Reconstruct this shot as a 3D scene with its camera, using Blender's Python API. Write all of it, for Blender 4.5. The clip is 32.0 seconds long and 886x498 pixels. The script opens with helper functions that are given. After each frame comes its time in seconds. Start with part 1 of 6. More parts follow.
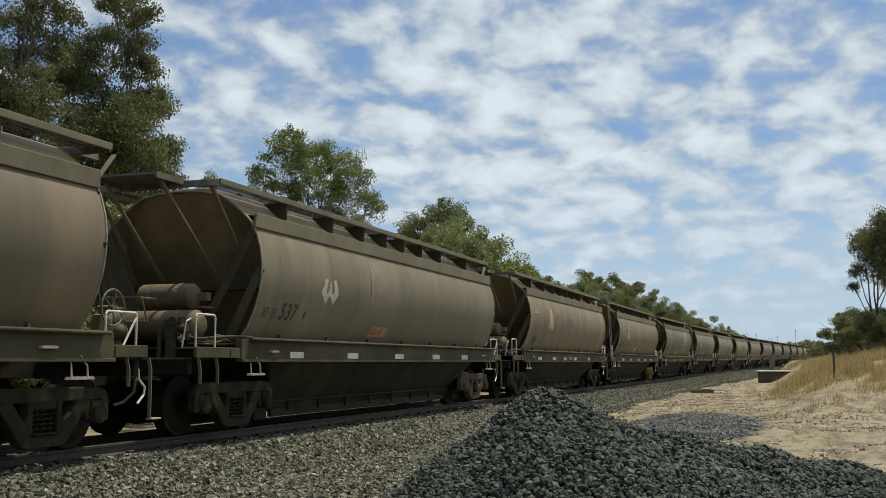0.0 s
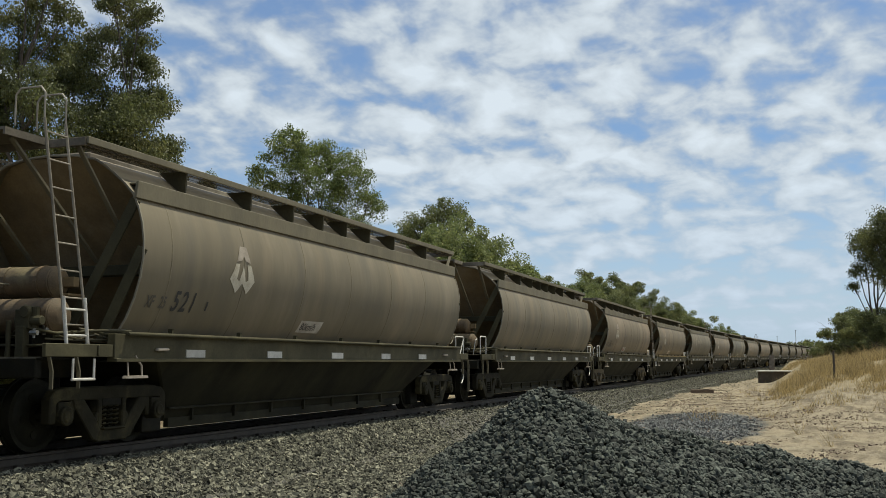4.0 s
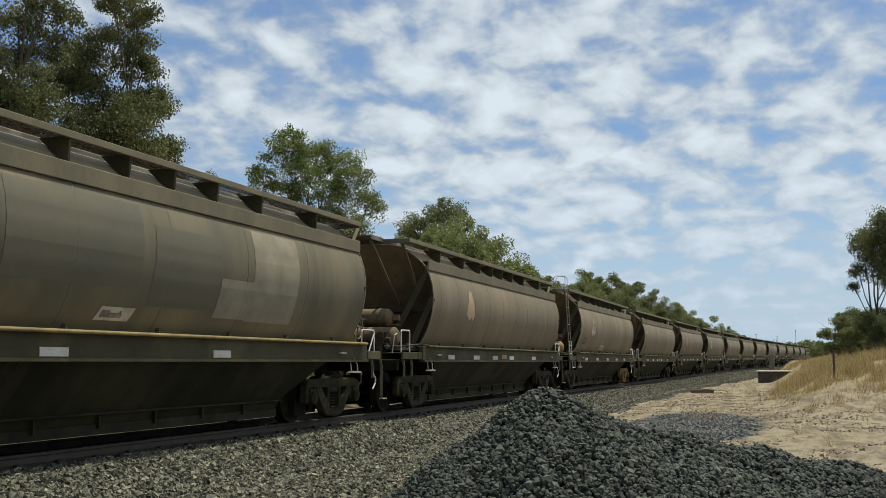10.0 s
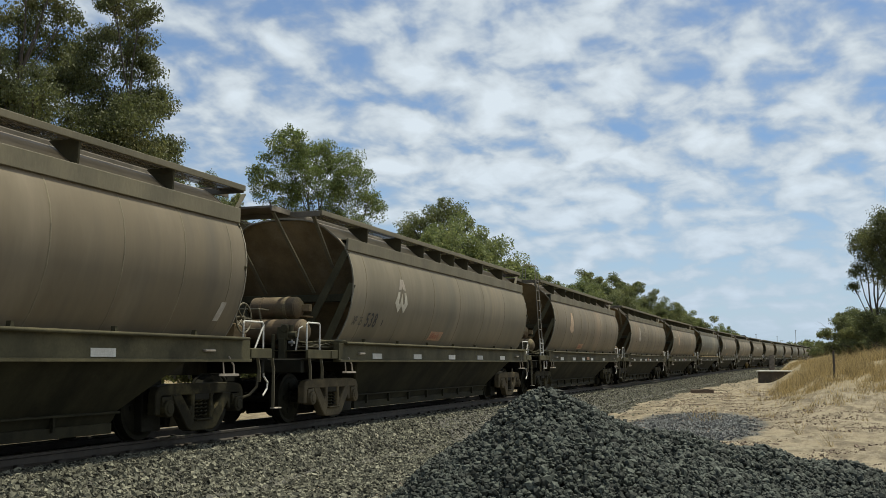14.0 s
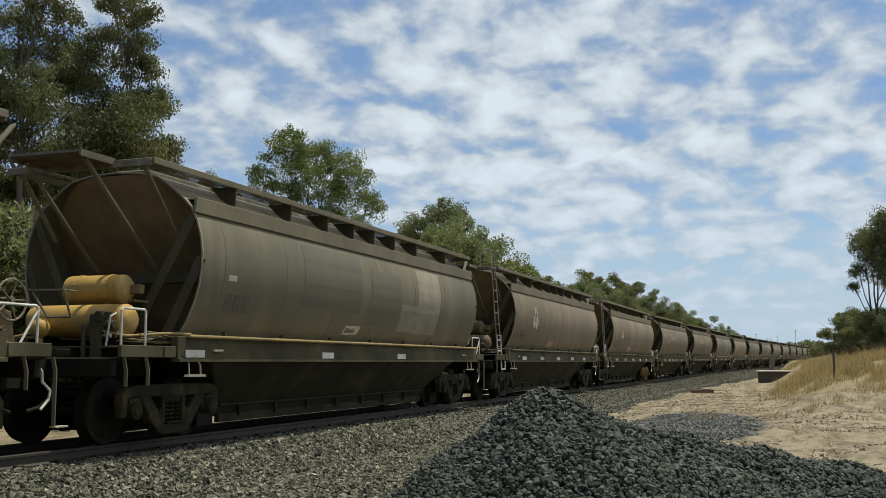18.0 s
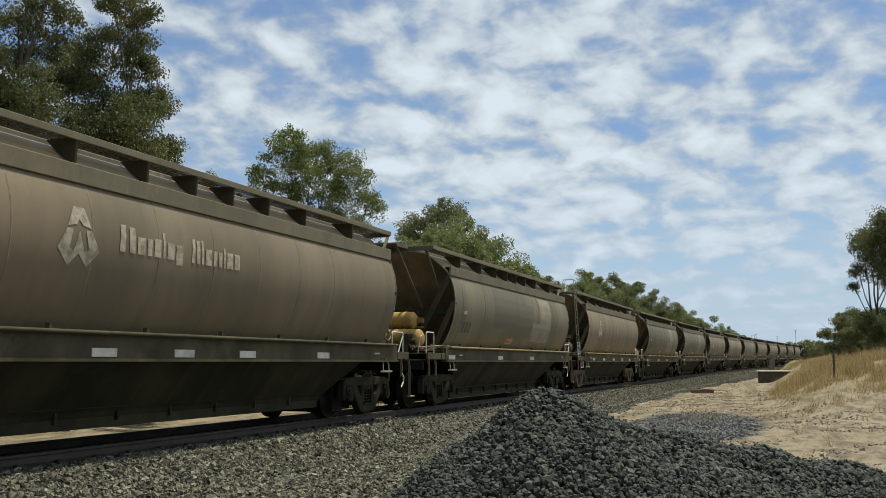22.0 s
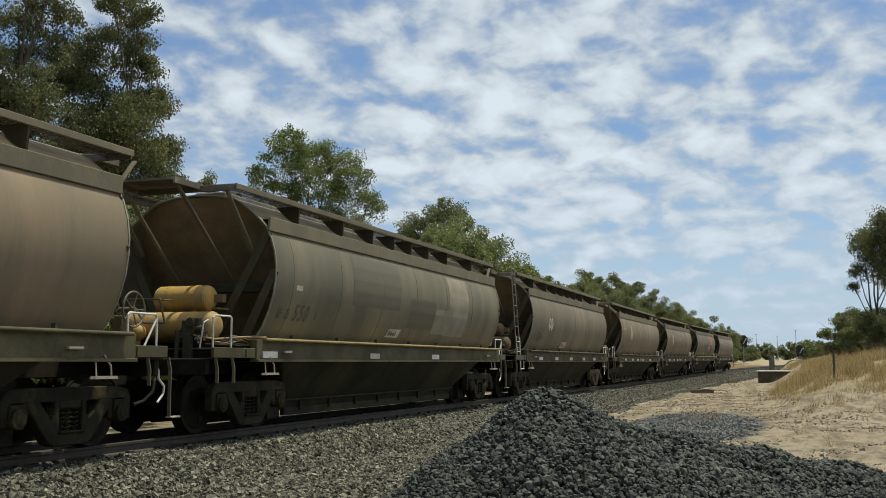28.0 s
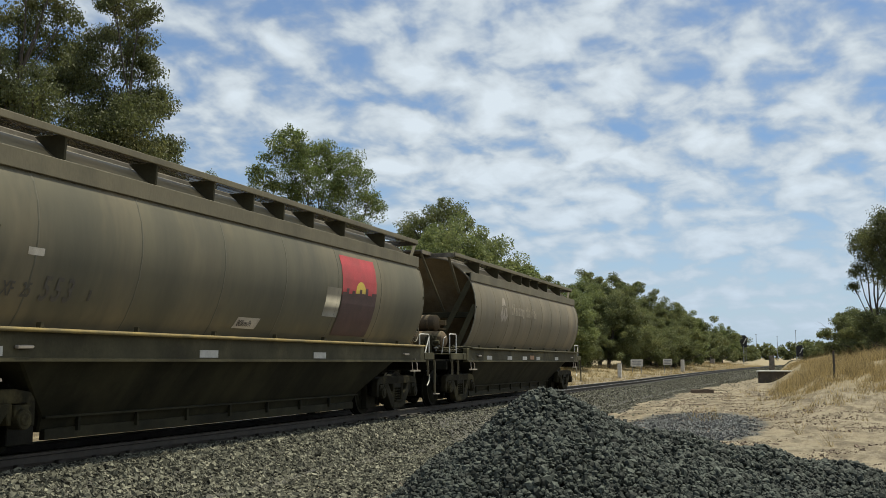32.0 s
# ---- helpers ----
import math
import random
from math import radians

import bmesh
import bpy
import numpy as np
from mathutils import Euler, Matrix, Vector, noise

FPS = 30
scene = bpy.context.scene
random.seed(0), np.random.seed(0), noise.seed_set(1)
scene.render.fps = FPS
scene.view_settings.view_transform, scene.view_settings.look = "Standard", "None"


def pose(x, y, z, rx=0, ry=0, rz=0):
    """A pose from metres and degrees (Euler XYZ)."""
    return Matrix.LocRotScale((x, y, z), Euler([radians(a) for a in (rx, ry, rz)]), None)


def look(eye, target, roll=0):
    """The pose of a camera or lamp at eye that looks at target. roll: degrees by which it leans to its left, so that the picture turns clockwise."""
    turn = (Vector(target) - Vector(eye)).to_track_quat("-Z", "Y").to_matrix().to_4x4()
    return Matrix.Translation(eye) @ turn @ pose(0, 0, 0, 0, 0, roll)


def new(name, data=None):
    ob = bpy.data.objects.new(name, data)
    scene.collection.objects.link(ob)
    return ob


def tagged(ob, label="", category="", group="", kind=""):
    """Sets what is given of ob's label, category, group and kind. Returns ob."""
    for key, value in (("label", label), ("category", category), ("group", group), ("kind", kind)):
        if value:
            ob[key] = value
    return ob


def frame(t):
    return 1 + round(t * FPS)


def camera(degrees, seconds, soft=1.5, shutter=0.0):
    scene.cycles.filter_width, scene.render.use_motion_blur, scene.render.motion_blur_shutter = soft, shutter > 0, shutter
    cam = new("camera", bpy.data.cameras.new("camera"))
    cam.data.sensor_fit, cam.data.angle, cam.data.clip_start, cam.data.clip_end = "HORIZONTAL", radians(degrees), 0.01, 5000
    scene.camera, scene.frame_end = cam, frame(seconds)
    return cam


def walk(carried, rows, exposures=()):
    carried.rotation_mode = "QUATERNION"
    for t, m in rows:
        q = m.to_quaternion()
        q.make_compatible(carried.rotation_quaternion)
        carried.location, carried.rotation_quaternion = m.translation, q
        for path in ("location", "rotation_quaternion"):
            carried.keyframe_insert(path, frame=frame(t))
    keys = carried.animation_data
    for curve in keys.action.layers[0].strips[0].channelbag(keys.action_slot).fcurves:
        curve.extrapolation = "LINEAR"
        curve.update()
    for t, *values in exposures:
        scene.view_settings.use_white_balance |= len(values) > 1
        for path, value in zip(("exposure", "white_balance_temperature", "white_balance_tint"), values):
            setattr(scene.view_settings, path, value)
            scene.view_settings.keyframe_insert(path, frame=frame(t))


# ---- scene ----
FOV = 46.87
EYE = (0.0, 0.0, 1.0243)
cam = camera(FOV, 32.0, soft=0.85)
CAM_POSE = Matrix.Translation(EYE) @ Euler((radians(96.3313), 0, radians(19.1946 - 90))).to_matrix().to_4x4() @ pose(0, 0, 0, 0, 0, -0.0561)
walk(cam, [(0.0, CAM_POSE), (32.0, CAM_POSE)], exposures=[(0.0, 0.0, 6350, 4), (32.0, 0.0, 6350, 4)])

# ---- daylight: high sun, broken altocumulus ----
SUN_DIR = Vector((0.24, -0.185, 0.93)).normalized()
sun_data = bpy.data.lights.new("sun", "SUN")
sun_data.energy, sun_data.angle, sun_data.color = 5.0, radians(0.6), (1.0, 0.92, 0.75)
sun = new("sun", sun_data)
sun.matrix_world = look(Vector((0, 0, 60)) + SUN_DIR * 50, (0, 0, 60))

world = bpy.data.worlds.new("world")
scene.world = world
world.use_nodes = True
wn, wl = world.node_tree.nodes, world.node_tree.links
wn.clear()


def wmath(op, a, b=None, c=None):
    n = wn.new("ShaderNodeMath")
    n.operation = op
    for i, v in enumerate((a, b, c)):
        if v is None:
            continue
        if isinstance(v, (int, float)):
            n.inputs[i].default_value = v
        else:
            wl.new(v, n.inputs[i])
    return n.outputs[0]


sky = wn.new("ShaderNodeTexSky")
sky.sky_type, sky.sun_disc = "NISHITA", False
sky.sun_elevation = math.asin(SUN_DIR.z)
sky.sun_rotation = math.atan2(SUN_DIR.x, SUN_DIR.y)
sky.air_density, sky.dust_density, sky.ozone_density = 1.0, 0.6, 1.6
coords = wn.new("ShaderNodeTexCoord")
split = wn.new("ShaderNodeSeparateXYZ")
wl.new(coords.outputs["Generated"], split.inputs[0])
up = wmath("MAXIMUM", split.outputs[2], 0.0)
den = wmath("ADD", up, 0.34)
px = wmath("DIVIDE", split.outputs[0], den)
py = wmath("DIVIDE", split.outputs[1], den)
plane = wn.new("ShaderNodeCombineXYZ")
wl.new(px, plane.inputs[0])
wl.new(py, plane.inputs[1])


def sky_noise(scale, detail, rough, stretch, shift, turn=0.0, warp=0.0):
    m = wn.new("ShaderNodeMapping")
    m.inputs["Scale"].default_value = stretch
    m.inputs["Location"].default_value = shift
    m.inputs["Rotation"].default_value = (0, 0, turn)
    wl.new(plane.outputs[0], m.inputs[0])
    n = wn.new("ShaderNodeTexNoise")
    n.inputs["Scale"].default_value = scale
    n.inputs["Detail"].default_value = detail
    n.inputs["Roughness"].default_value = rough
    n.inputs["Distortion"].default_value = warp
    wl.new(m.outputs[0], n.inputs["Vector"])
    return n.outputs[0]


cells = sky_noise(10.5, 4.0, 0.48, (1.0, 1.0, 1), (3.1, 1.7, 0), 0.0, 0.25)
broad = sky_noise(1.2, 2.0, 0.5, (1, 1, 1), (5.3, 2.2, 0))
fine = sky_noise(30.0, 4.0, 0.6, (1, 1.2, 1), (0, 0, 0), 0.5)
mass = wmath("ADD", wmath("MULTIPLY", cells, 0.74), wmath("MULTIPLY", broad, 0.26))
mass = wmath("ADD", mass, wmath("MULTIPLY", fine, 0.10))
# the cover thickens to the south
south = wmath("ADD", wmath("MULTIPLY", split.outputs[0], 0.33), wmath("MULTIPLY", split.outputs[1], -0.94))
mass = wmath("ADD", mass, wmath("MULTIPLY", south, 0.105))
cover = wn.new("ShaderNodeMapRange")
cover.interpolation_type = "SMOOTHSTEP"
cover.inputs["From Min"].default_value = 0.42
cover.inputs["From Max"].default_value = 0.64
cover.inputs["To Min"].default_value = 0.16
cover.inputs["To Max"].default_value = 1.0
wl.new(mass, cover.inputs["Value"])
# the veil thickens towards the horizon
veil = wn.new("ShaderNodeMapRange")
veil.inputs["From Min"].default_value = 0.0
veil.inputs["From Max"].default_value = 0.20
veil.inputs["To Min"].default_value = 0.80
veil.inputs["To Max"].default_value = 0.0
wl.new(up, veil.inputs["Value"])
shade = wn.new("ShaderNodeMapRange")
shade.inputs["From Min"].default_value = 0.50
shade.inputs["From Max"].default_value = 0.72
shade.inputs["To Min"].default_value = 0.54
shade.inputs["To Max"].default_value = 0.82
wl.new(mass, shade.inputs["Value"])
tint = wn.new("ShaderNodeMixRGB")
tint.blend_type = "MULTIPLY"
tint.inputs[0].default_value = 1.0
tint.inputs[2].default_value = (0.905, 0.965, 1.06, 1)
wl.new(shade.outputs[0], tint.inputs[1])
blue = wn.new("ShaderNodeMixRGB")
blue.blend_type = "MULTIPLY"
blue.inputs[0].default_value = 1.0
blue.inputs[2].default_value = (0.076, 0.091, 0.110, 1)
wl.new(sky.outputs[0], blue.inputs[1])
both = wn.new("ShaderNodeMixRGB")
wl.new(cover.outputs[0], both.inputs[0])
wl.new(blue.outputs[0], both.inputs[1])
wl.new(tint.outputs[0], both.inputs[2])
haze = wn.new("ShaderNodeMixRGB")
wl.new(veil.outputs[0], haze.inputs[0])
wl.new(both.outputs[0], haze.inputs[1])
haze.inputs[2].default_value = (0.52, 0.62, 0.77, 1)
back = wn.new("ShaderNodeBackground")
back.inputs["Strength"].default_value = 1.0
wl.new(haze.outputs[0], back.inputs["Color"])
wout = wn.new("ShaderNodeOutputWorld")
wl.new(back.outputs[0], wout.inputs["Surface"])

# ---- materials ----


def material(name, base, second=None, scale=4.0, rough=0.7, metal=0.0, bump=0.2, grain=60.0, stretch=(1, 1, 1), third=None,
             spread=0.0, island=0.0, bump_scale=0.02, contrast=(0.35, 0.65), thirdscale=0.6, amp=0.14, streaks=None):
    """A surface with variation at two scales, fine relief, and a spread of brightness from object to object or from piece to piece."""
    m = bpy.data.materials.new(name)
    m.use_nodes = True
    nt = m.node_tree
    n, l = nt.nodes, nt.links
    bsdf = n["Principled BSDF"]
    bsdf.inputs["Roughness"].default_value = rough
    bsdf.inputs["Metallic"].default_value = metal
    tc = n.new("ShaderNodeTexCoord")
    mp = n.new("ShaderNodeMapping")
    mp.inputs["Scale"].default_value = stretch
    l.new(tc.outputs["Object"], mp.inputs[0])
    info = n.new("ShaderNodeObjectInfo")
    off = n.new("ShaderNodeVectorMath")
    off.operation = "SCALE"
    off.inputs[0].default_value = (37.0, 19.0, 11.0)
    l.new(info.outputs["Random"], off.inputs["Scale"])
    l.new(off.outputs[0], mp.inputs["Location"])

    def tex(s, d, r):
        t = n.new("ShaderNodeTexNoise")
        t.inputs["Scale"].default_value, t.inputs["Detail"].default_value, t.inputs["Roughness"].default_value = s, d, r
        l.new(mp.outputs[0], t.inputs["Vector"])
        return t.outputs[0]

    def ramp(v, lo, hi):
        r = n.new("ShaderNodeMapRange")
        r.inputs["From Min"].default_value, r.inputs["From Max"].default_value = lo, hi
        l.new(v, r.inputs["Value"])
        return r.outputs[0]

    def mix(f, a, b):
        x = n.new("ShaderNodeMixRGB")
        l.new(f, x.inputs[0])
        for i, v in ((1, a), (2, b)):
            if isinstance(v, tuple):
                x.inputs[i].default_value = (*v, 1)
            else:
                l.new(v, x.inputs[i])
        return x.outputs[0]

    second = second or tuple(c * 0.75 for c in base)
    coarse, small = tex(scale, 5, 0.6), tex(grain, 3, 0.6)
    col = mix(ramp(coarse, *contrast), base, second)
    if third:
        col = mix(ramp(tex(scale * thirdscale, 6, 0.65), 0.52, 0.68), col, third)
    if streaks:
        # runs of dirt down the side, dark and pale
        for k, (tone, width) in enumerate(streaks):
            ms = n.new("ShaderNodeMapping")
            ms.inputs["Scale"].default_value = (width, 0.2, 0.22)
            shift = n.new("ShaderNodeVectorMath")
            shift.inputs[1].default_value = (7.3 * k, 2.0, 5.1 * k)
            l.new(off.outputs[0], shift.inputs[0])
            l.new(shift.outputs[0], ms.inputs["Location"])
            l.new(tc.outputs["Object"], ms.inputs[0])
            run = n.new("ShaderNodeTexNoise")
            run.inputs["Scale"].default_value, run.inputs["Detail"].default_value, run.inputs["Roughness"].default_value = 1.0, 5, 0.62
            l.new(ms.outputs[0], run.inputs["Vector"])
            soft_run = n.new("ShaderNodeMapRange")
            soft_run.inputs["From Min"].default_value, soft_run.inputs["From Max"].default_value = 0.50, 0.72
            soft_run.inputs["To Max"].default_value = 0.75
            l.new(run.outputs[0], soft_run.inputs["Value"])
            col = mix(soft_run.outputs[0], col, tone)
    val = n.new("ShaderNodeHueSaturation")
    l.new(col, val.inputs["Color"])
    total = ramp(small, 0.2, 0.8)
    mul = n.new("ShaderNodeMapRange")
    mul.inputs["To Min"].default_value, mul.inputs["To Max"].default_value = 1 - amp, 1 + amp
    l.new(total, mul.inputs["Value"])
    value = mul.outputs[0]
    for amount, source in ((spread, info.outputs["Random"]), (island, None)):
        if amount:
            if source is None:
                geo = n.new("ShaderNodeNewGeometry")
                source = geo.outputs["Random Per Island"]
            s = n.new("ShaderNodeMapRange")
            s.inputs["To Min"].default_value, s.inputs["To Max"].default_value = 1 - amount, 1 + amount
            l.new(source, s.inputs["Value"])
            p = n.new("ShaderNodeMath")
            p.operation = "MULTIPLY"
            l.new(value, p.inputs[0])
            l.new(s.outputs[0], p.inputs[1])
            value = p.outputs[0]
    l.new(value, val.inputs["Value"])
    l.new(val.outputs[0], bsdf.inputs["Base Color"])
    rr = n.new("ShaderNodeMapRange")
    rr.inputs["To Min"].default_value, rr.inputs["To Max"].default_value = max(0, rough - 0.1), min(1, rough + 0.12)
    l.new(coarse, rr.inputs["Value"])
    l.new(rr.outputs[0], bsdf.inputs["Roughness"])
    if bump:
        b = n.new("ShaderNodeBump")
        b.inputs["Strength"].default_value, b.inputs["Distance"].default_value = bump, bump_scale
        l.new(small, b.inputs["Height"])
        l.new(b.outputs[0], bsdf.inputs["Normal"])
    return m


def let_through(m, amount):
    """Thin leaves: part of the light passes."""
    n, l = m.node_tree.nodes, m.node_tree.links
    bsdf, out = n["Principled BSDF"], n["Material Output"]
    tr, mx = n.new("ShaderNodeBsdfTranslucent"), n.new("ShaderNodeMixShader")
    src = bsdf.inputs["Base Color"].links[0].from_socket
    l.new(src, tr.inputs["Color"])
    mx.inputs[0].default_value = amount
    l.new(bsdf.outputs[0], mx.inputs[1])
    l.new(tr.outputs[0], mx.inputs[2])
    l.new(mx.outputs[0], out.inputs["Surface"])


MAT = {
    "brown": material("dusty_grey_brown_paint", (0.1754, 0.1360, 0.0798), (0.1193, 0.0940, 0.0570), 0.9, 0.62, bump=0.05, amp=0.035, grain=16, stretch=(1.0, 1, 0.16),
                      third=(0.2295, 0.1680, 0.1026), contrast=(0.22, 0.78), spread=0.10, thirdscale=0.5,
                      streaks=(((0.0938, 0.0800, 0.0551), 1.25), ((0.2295, 0.1850, 0.1216), 0.8))),
    "taupe": material("dusty_taupe_paint", (0.1622, 0.1320, 0.0800), (0.1071, 0.0890, 0.0558), 1.1, 0.62, bump=0.05, amp=0.035, grain=16, stretch=(1.2, 1, 0.14),
                      third=(0.2132, 0.1680, 0.1042), contrast=(0.22, 0.78), spread=0.10, thirdscale=0.5,
                      streaks=(((0.0915, 0.0800, 0.0558), 1.25), ((0.2236, 0.1850, 0.1228), 0.8))),
    "slate": material("dusty_blue_grey_paint", (0.1327, 0.1150, 0.0677), (0.0813, 0.0740, 0.0470), 0.8, 0.60, bump=0.05, amp=0.035, grain=16, stretch=(0.9, 1, 0.2),
                      third=(0.1766, 0.1400, 0.0776), spread=0.08, thirdscale=0.6,
                      streaks=(((0.0749, 0.0680, 0.0445), 1.1), ((0.1980, 0.1600, 0.0949), 0.8))),
    "slate_dark": material("dark_blue_grey_overpaint", (0.0912, 0.0830, 0.0563), (0.1166, 0.1020, 0.0638), 1.2, 0.60, bump=0.05, amp=0.06, grain=16, contrast=(0.40, 0.70)),
    "seam": material("dirt_along_weld_seams", (0.1257, 0.1047, 0.0663), (0.1845, 0.1517, 0.0943), 1.8, 0.75, bump=0.05, grain=30, contrast=(0.4, 0.6)),
    "band": material("dusty_grey_trim_paint", (0.1517, 0.1284, 0.0767), (0.1056, 0.0911, 0.0563), 1.6, 0.68, bump=0.12, grain=30, stretch=(1, 1, 0.4), spread=0.12),
    "dust": material("pale_dust_on_paint", (0.250, 0.222, 0.165), (0.190, 0.168, 0.124), 2.4, 0.85, bump=0.04, grain=20, amp=0.05),
    "roof": material("dark_weathered_roof_plate", (0.145, 0.125, 0.096), (0.095, 0.083, 0.066), 2.0, 0.75, bump=0.15, grain=40, third=(0.26, 0.225, 0.17)),
    "mesh": material("brown_expanded_metal_walkway", (0.120, 0.098, 0.066), (0.080, 0.066, 0.047), 2.0, 0.75, bump=0.3, grain=90, third=(0.17, 0.14, 0.10)),
    "endsheet": material("grimy_end_sheet", (0.2134, 0.1520, 0.0791), (0.1313, 0.0973, 0.0533), 1.5, 0.75, bump=0.15, grain=30, third=(0.2189, 0.1672, 0.1009)),
    "sill": material("grimy_sill_paint", (0.0840, 0.0745, 0.0408), (0.0476, 0.0424, 0.0243), 1.3, 0.68, bump=0.12, grain=30, third=(0.1191, 0.1044, 0.0572), spread=0.12),
    # streaked with dust, and kept near black to carry the shade below the sills
    "belly": material("dusty_shaded_hopper_paint", (0.0288, 0.0263, 0.0141), (0.0144, 0.0137, 0.0081), 1.2, 0.72, bump=0.12, grain=30, third=(0.0431, 0.0387, 0.0204),
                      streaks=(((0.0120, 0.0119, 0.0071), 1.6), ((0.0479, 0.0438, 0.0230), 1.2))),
    "brace": material("grimy_brace_paint", (0.0719, 0.0640, 0.0355), (0.0431, 0.0390, 0.0228), 1.5, 0.75, bump=0.15, grain=30),
    "dark": material("oily_black_iron", (0.0153, 0.0140, 0.0085), (0.0086, 0.0080, 0.0050), 3.0, 0.70, bump=0.2, grain=40, third=(0.0288, 0.0240, 0.0121)),
    "bogie": material("dusty_cast_steel", (0.0284, 0.0247, 0.0124), (0.0142, 0.0124, 0.0068), 3.0, 0.78, bump=0.25, grain=40, third=(0.0758, 0.0627, 0.0285), spread=0.2),
    "bogie_yellow": material("dirty_yellow_cast_steel", (0.22, 0.150, 0.040), (0.115, 0.082, 0.032), 3.0, 0.75, bump=0.25, grain=40, third=(0.06, 0.048, 0.032)),
    "bogie_ochre": material("dusty_ochre_cast_steel", (0.125, 0.098, 0.055), (0.070, 0.057, 0.036), 3.0, 0.75, bump=0.25, grain=40, third=(0.07, 0.057, 0.04)),
    "tyre": material("worn_wheel_steel", (0.0192, 0.0180, 0.0107), (0.0105, 0.0100, 0.0064), 4.0, 0.6, metal=0.3, bump=0.1),
    "rust": material("rusty_brown_tank_paint", (0.1235, 0.0804, 0.0380), (0.0700, 0.0507, 0.0276), 3.0, 0.72, bump=0.2, grain=40, third=(0.1646, 0.1310, 0.0656)),
    "yellow": material("dusty_yellow_tank_paint", (0.4000, 0.2457, 0.0440), (0.2880, 0.1833, 0.0480), 3.0, 0.6, bump=0.12, grain=40, third=(0.2160, 0.1560, 0.0800)),
    "ochre": material("faded_ochre_tank_paint", (0.33, 0.215, 0.08), (0.20, 0.14, 0.07), 3.0, 0.68, bump=0.15, grain=40, third=(0.15, 0.115, 0.08)),
    "yline": material("dusty_yellow_line_paint", (0.2624, 0.1860, 0.0551), (0.1472, 0.1141, 0.0494), 4.0, 0.7, bump=0.1),
    "rail_white": material("worn_white_handrail_paint", (0.62, 0.60, 0.55), (0.42, 0.39, 0.34), 7.0, 0.55, bump=0.1, grain=80),
    "reflector": material("dusty_white_reflector", (0.62, 0.60, 0.54), (0.46, 0.435, 0.385), 5.0, 0.45, bump=0.0, spread=0.2),
    "logo_white": material("worn_white_logo_paint", (0.47, 0.43, 0.34), (0.30, 0.26, 0.19), 6.0, 0.7, bump=0.1, contrast=(0.45, 0.75)),
    "logo_faint": material("faded_cream_logo_paint", (0.36, 0.31, 0.25), (0.26, 0.22, 0.175), 6.0, 0.75, bump=0.1),
    "logo_worn": material("worn_cream_logo_paint", (0.39, 0.345, 0.265), (0.225, 0.19, 0.135), 9.0, 0.7, bump=0.1, contrast=(0.42, 0.62)),
    "logo_trace": material("faded_lettering_paint", (0.30, 0.255, 0.185), (0.175, 0.148, 0.104), 9.0, 0.72, bump=0.08, contrast=(0.42, 0.62)),
    "logo_ghost": material("nearly_lost_logo_paint", (0.215, 0.180, 0.128), (0.165, 0.138, 0.096), 6.0, 0.72, bump=0.08),
    "logo_orange": material("faded_orange_logo_paint", (0.52, 0.20, 0.055), (0.38, 0.19, 0.085), 6.0, 0.7, bump=0.1),
    "logo_peach": material("faded_peach_logo_paint", (0.46, 0.33, 0.22), (0.36, 0.25, 0.16), 5.0, 0.7, bump=0.1),
    "digit": material("black_stencil_paint", (0.030, 0.028, 0.026), (0.050, 0.045, 0.040), 8.0, 0.7, bump=0.1, contrast=(0.5, 0.8)),
    "digit_faint": material("faded_stencil_paint", (0.0726, 0.0647, 0.0521), (0.0990, 0.0858, 0.0682), 8.0, 0.75, bump=0.1),
    "plate_white": material("dusty_white_plate", (0.50, 0.455, 0.38), (0.34, 0.30, 0.245), 6.0, 0.6, bump=0.0),
    "plate_orange": material("dusty_orange_plate", (0.42, 0.225, 0.12), (0.30, 0.19, 0.12), 6.0, 0.65, bump=0.0),
    "plate_ink": material("red_orange_plate_lettering", (0.33, 0.085, 0.04), (0.22, 0.085, 0.05), 6.0, 0.65, bump=0.0),
    "plate_dark": material("dark_plate_lettering", (0.07, 0.06, 0.05), None, 6.0, 0.65, bump=0.0),
    "flag_red": material("faded_red_panel_paint", (0.4400, 0.0495, 0.0540), (0.3360, 0.0540, 0.0540), 3.0, 0.6, bump=0.1),
    "flag_black": material("dull_dark_panel_paint", (0.0893, 0.0450, 0.0385), (0.0630, 0.0375, 0.0329), 3.0, 0.65, bump=0.1),
    "flag_yellow": material("yellow_disc_paint", (0.62, 0.45, 0.06), (0.52, 0.38, 0.08), 3.0, 0.6, bump=0.1),
    "rail": material("brown_rail_steel", (0.0468, 0.0372, 0.0270), (0.0303, 0.0260, 0.0210), 5.0, 0.6, metal=0.3, bump=0.15),
    "rail_top": material("polished_rail_head", (0.42, 0.40, 0.38), (0.30, 0.28, 0.26), 9.0, 0.3, metal=1.0, bump=0.05),
    "sleeper": material("weathered_timber_sleeper", (0.0696, 0.0600, 0.0459), (0.0435, 0.0384, 0.0308), 3.0, 0.85, bump=0.4, grain=30, stretch=(6, 0.6, 6), spread=0.25),
    "ballast": material("grey_brown_ballast", (0.1800, 0.1710, 0.1270), (0.0430, 0.0427, 0.0345), 10.0, 0.9, bump=0.3, grain=60, island=0.85, bump_scale=0.006),
    "basalt": material("fresh_blue_black_ballast", (0.0640, 0.0701, 0.0575), (0.0294, 0.0328, 0.0272), 12.0, 0.70, bump=0.35, grain=70, island=0.60, bump_scale=0.006),
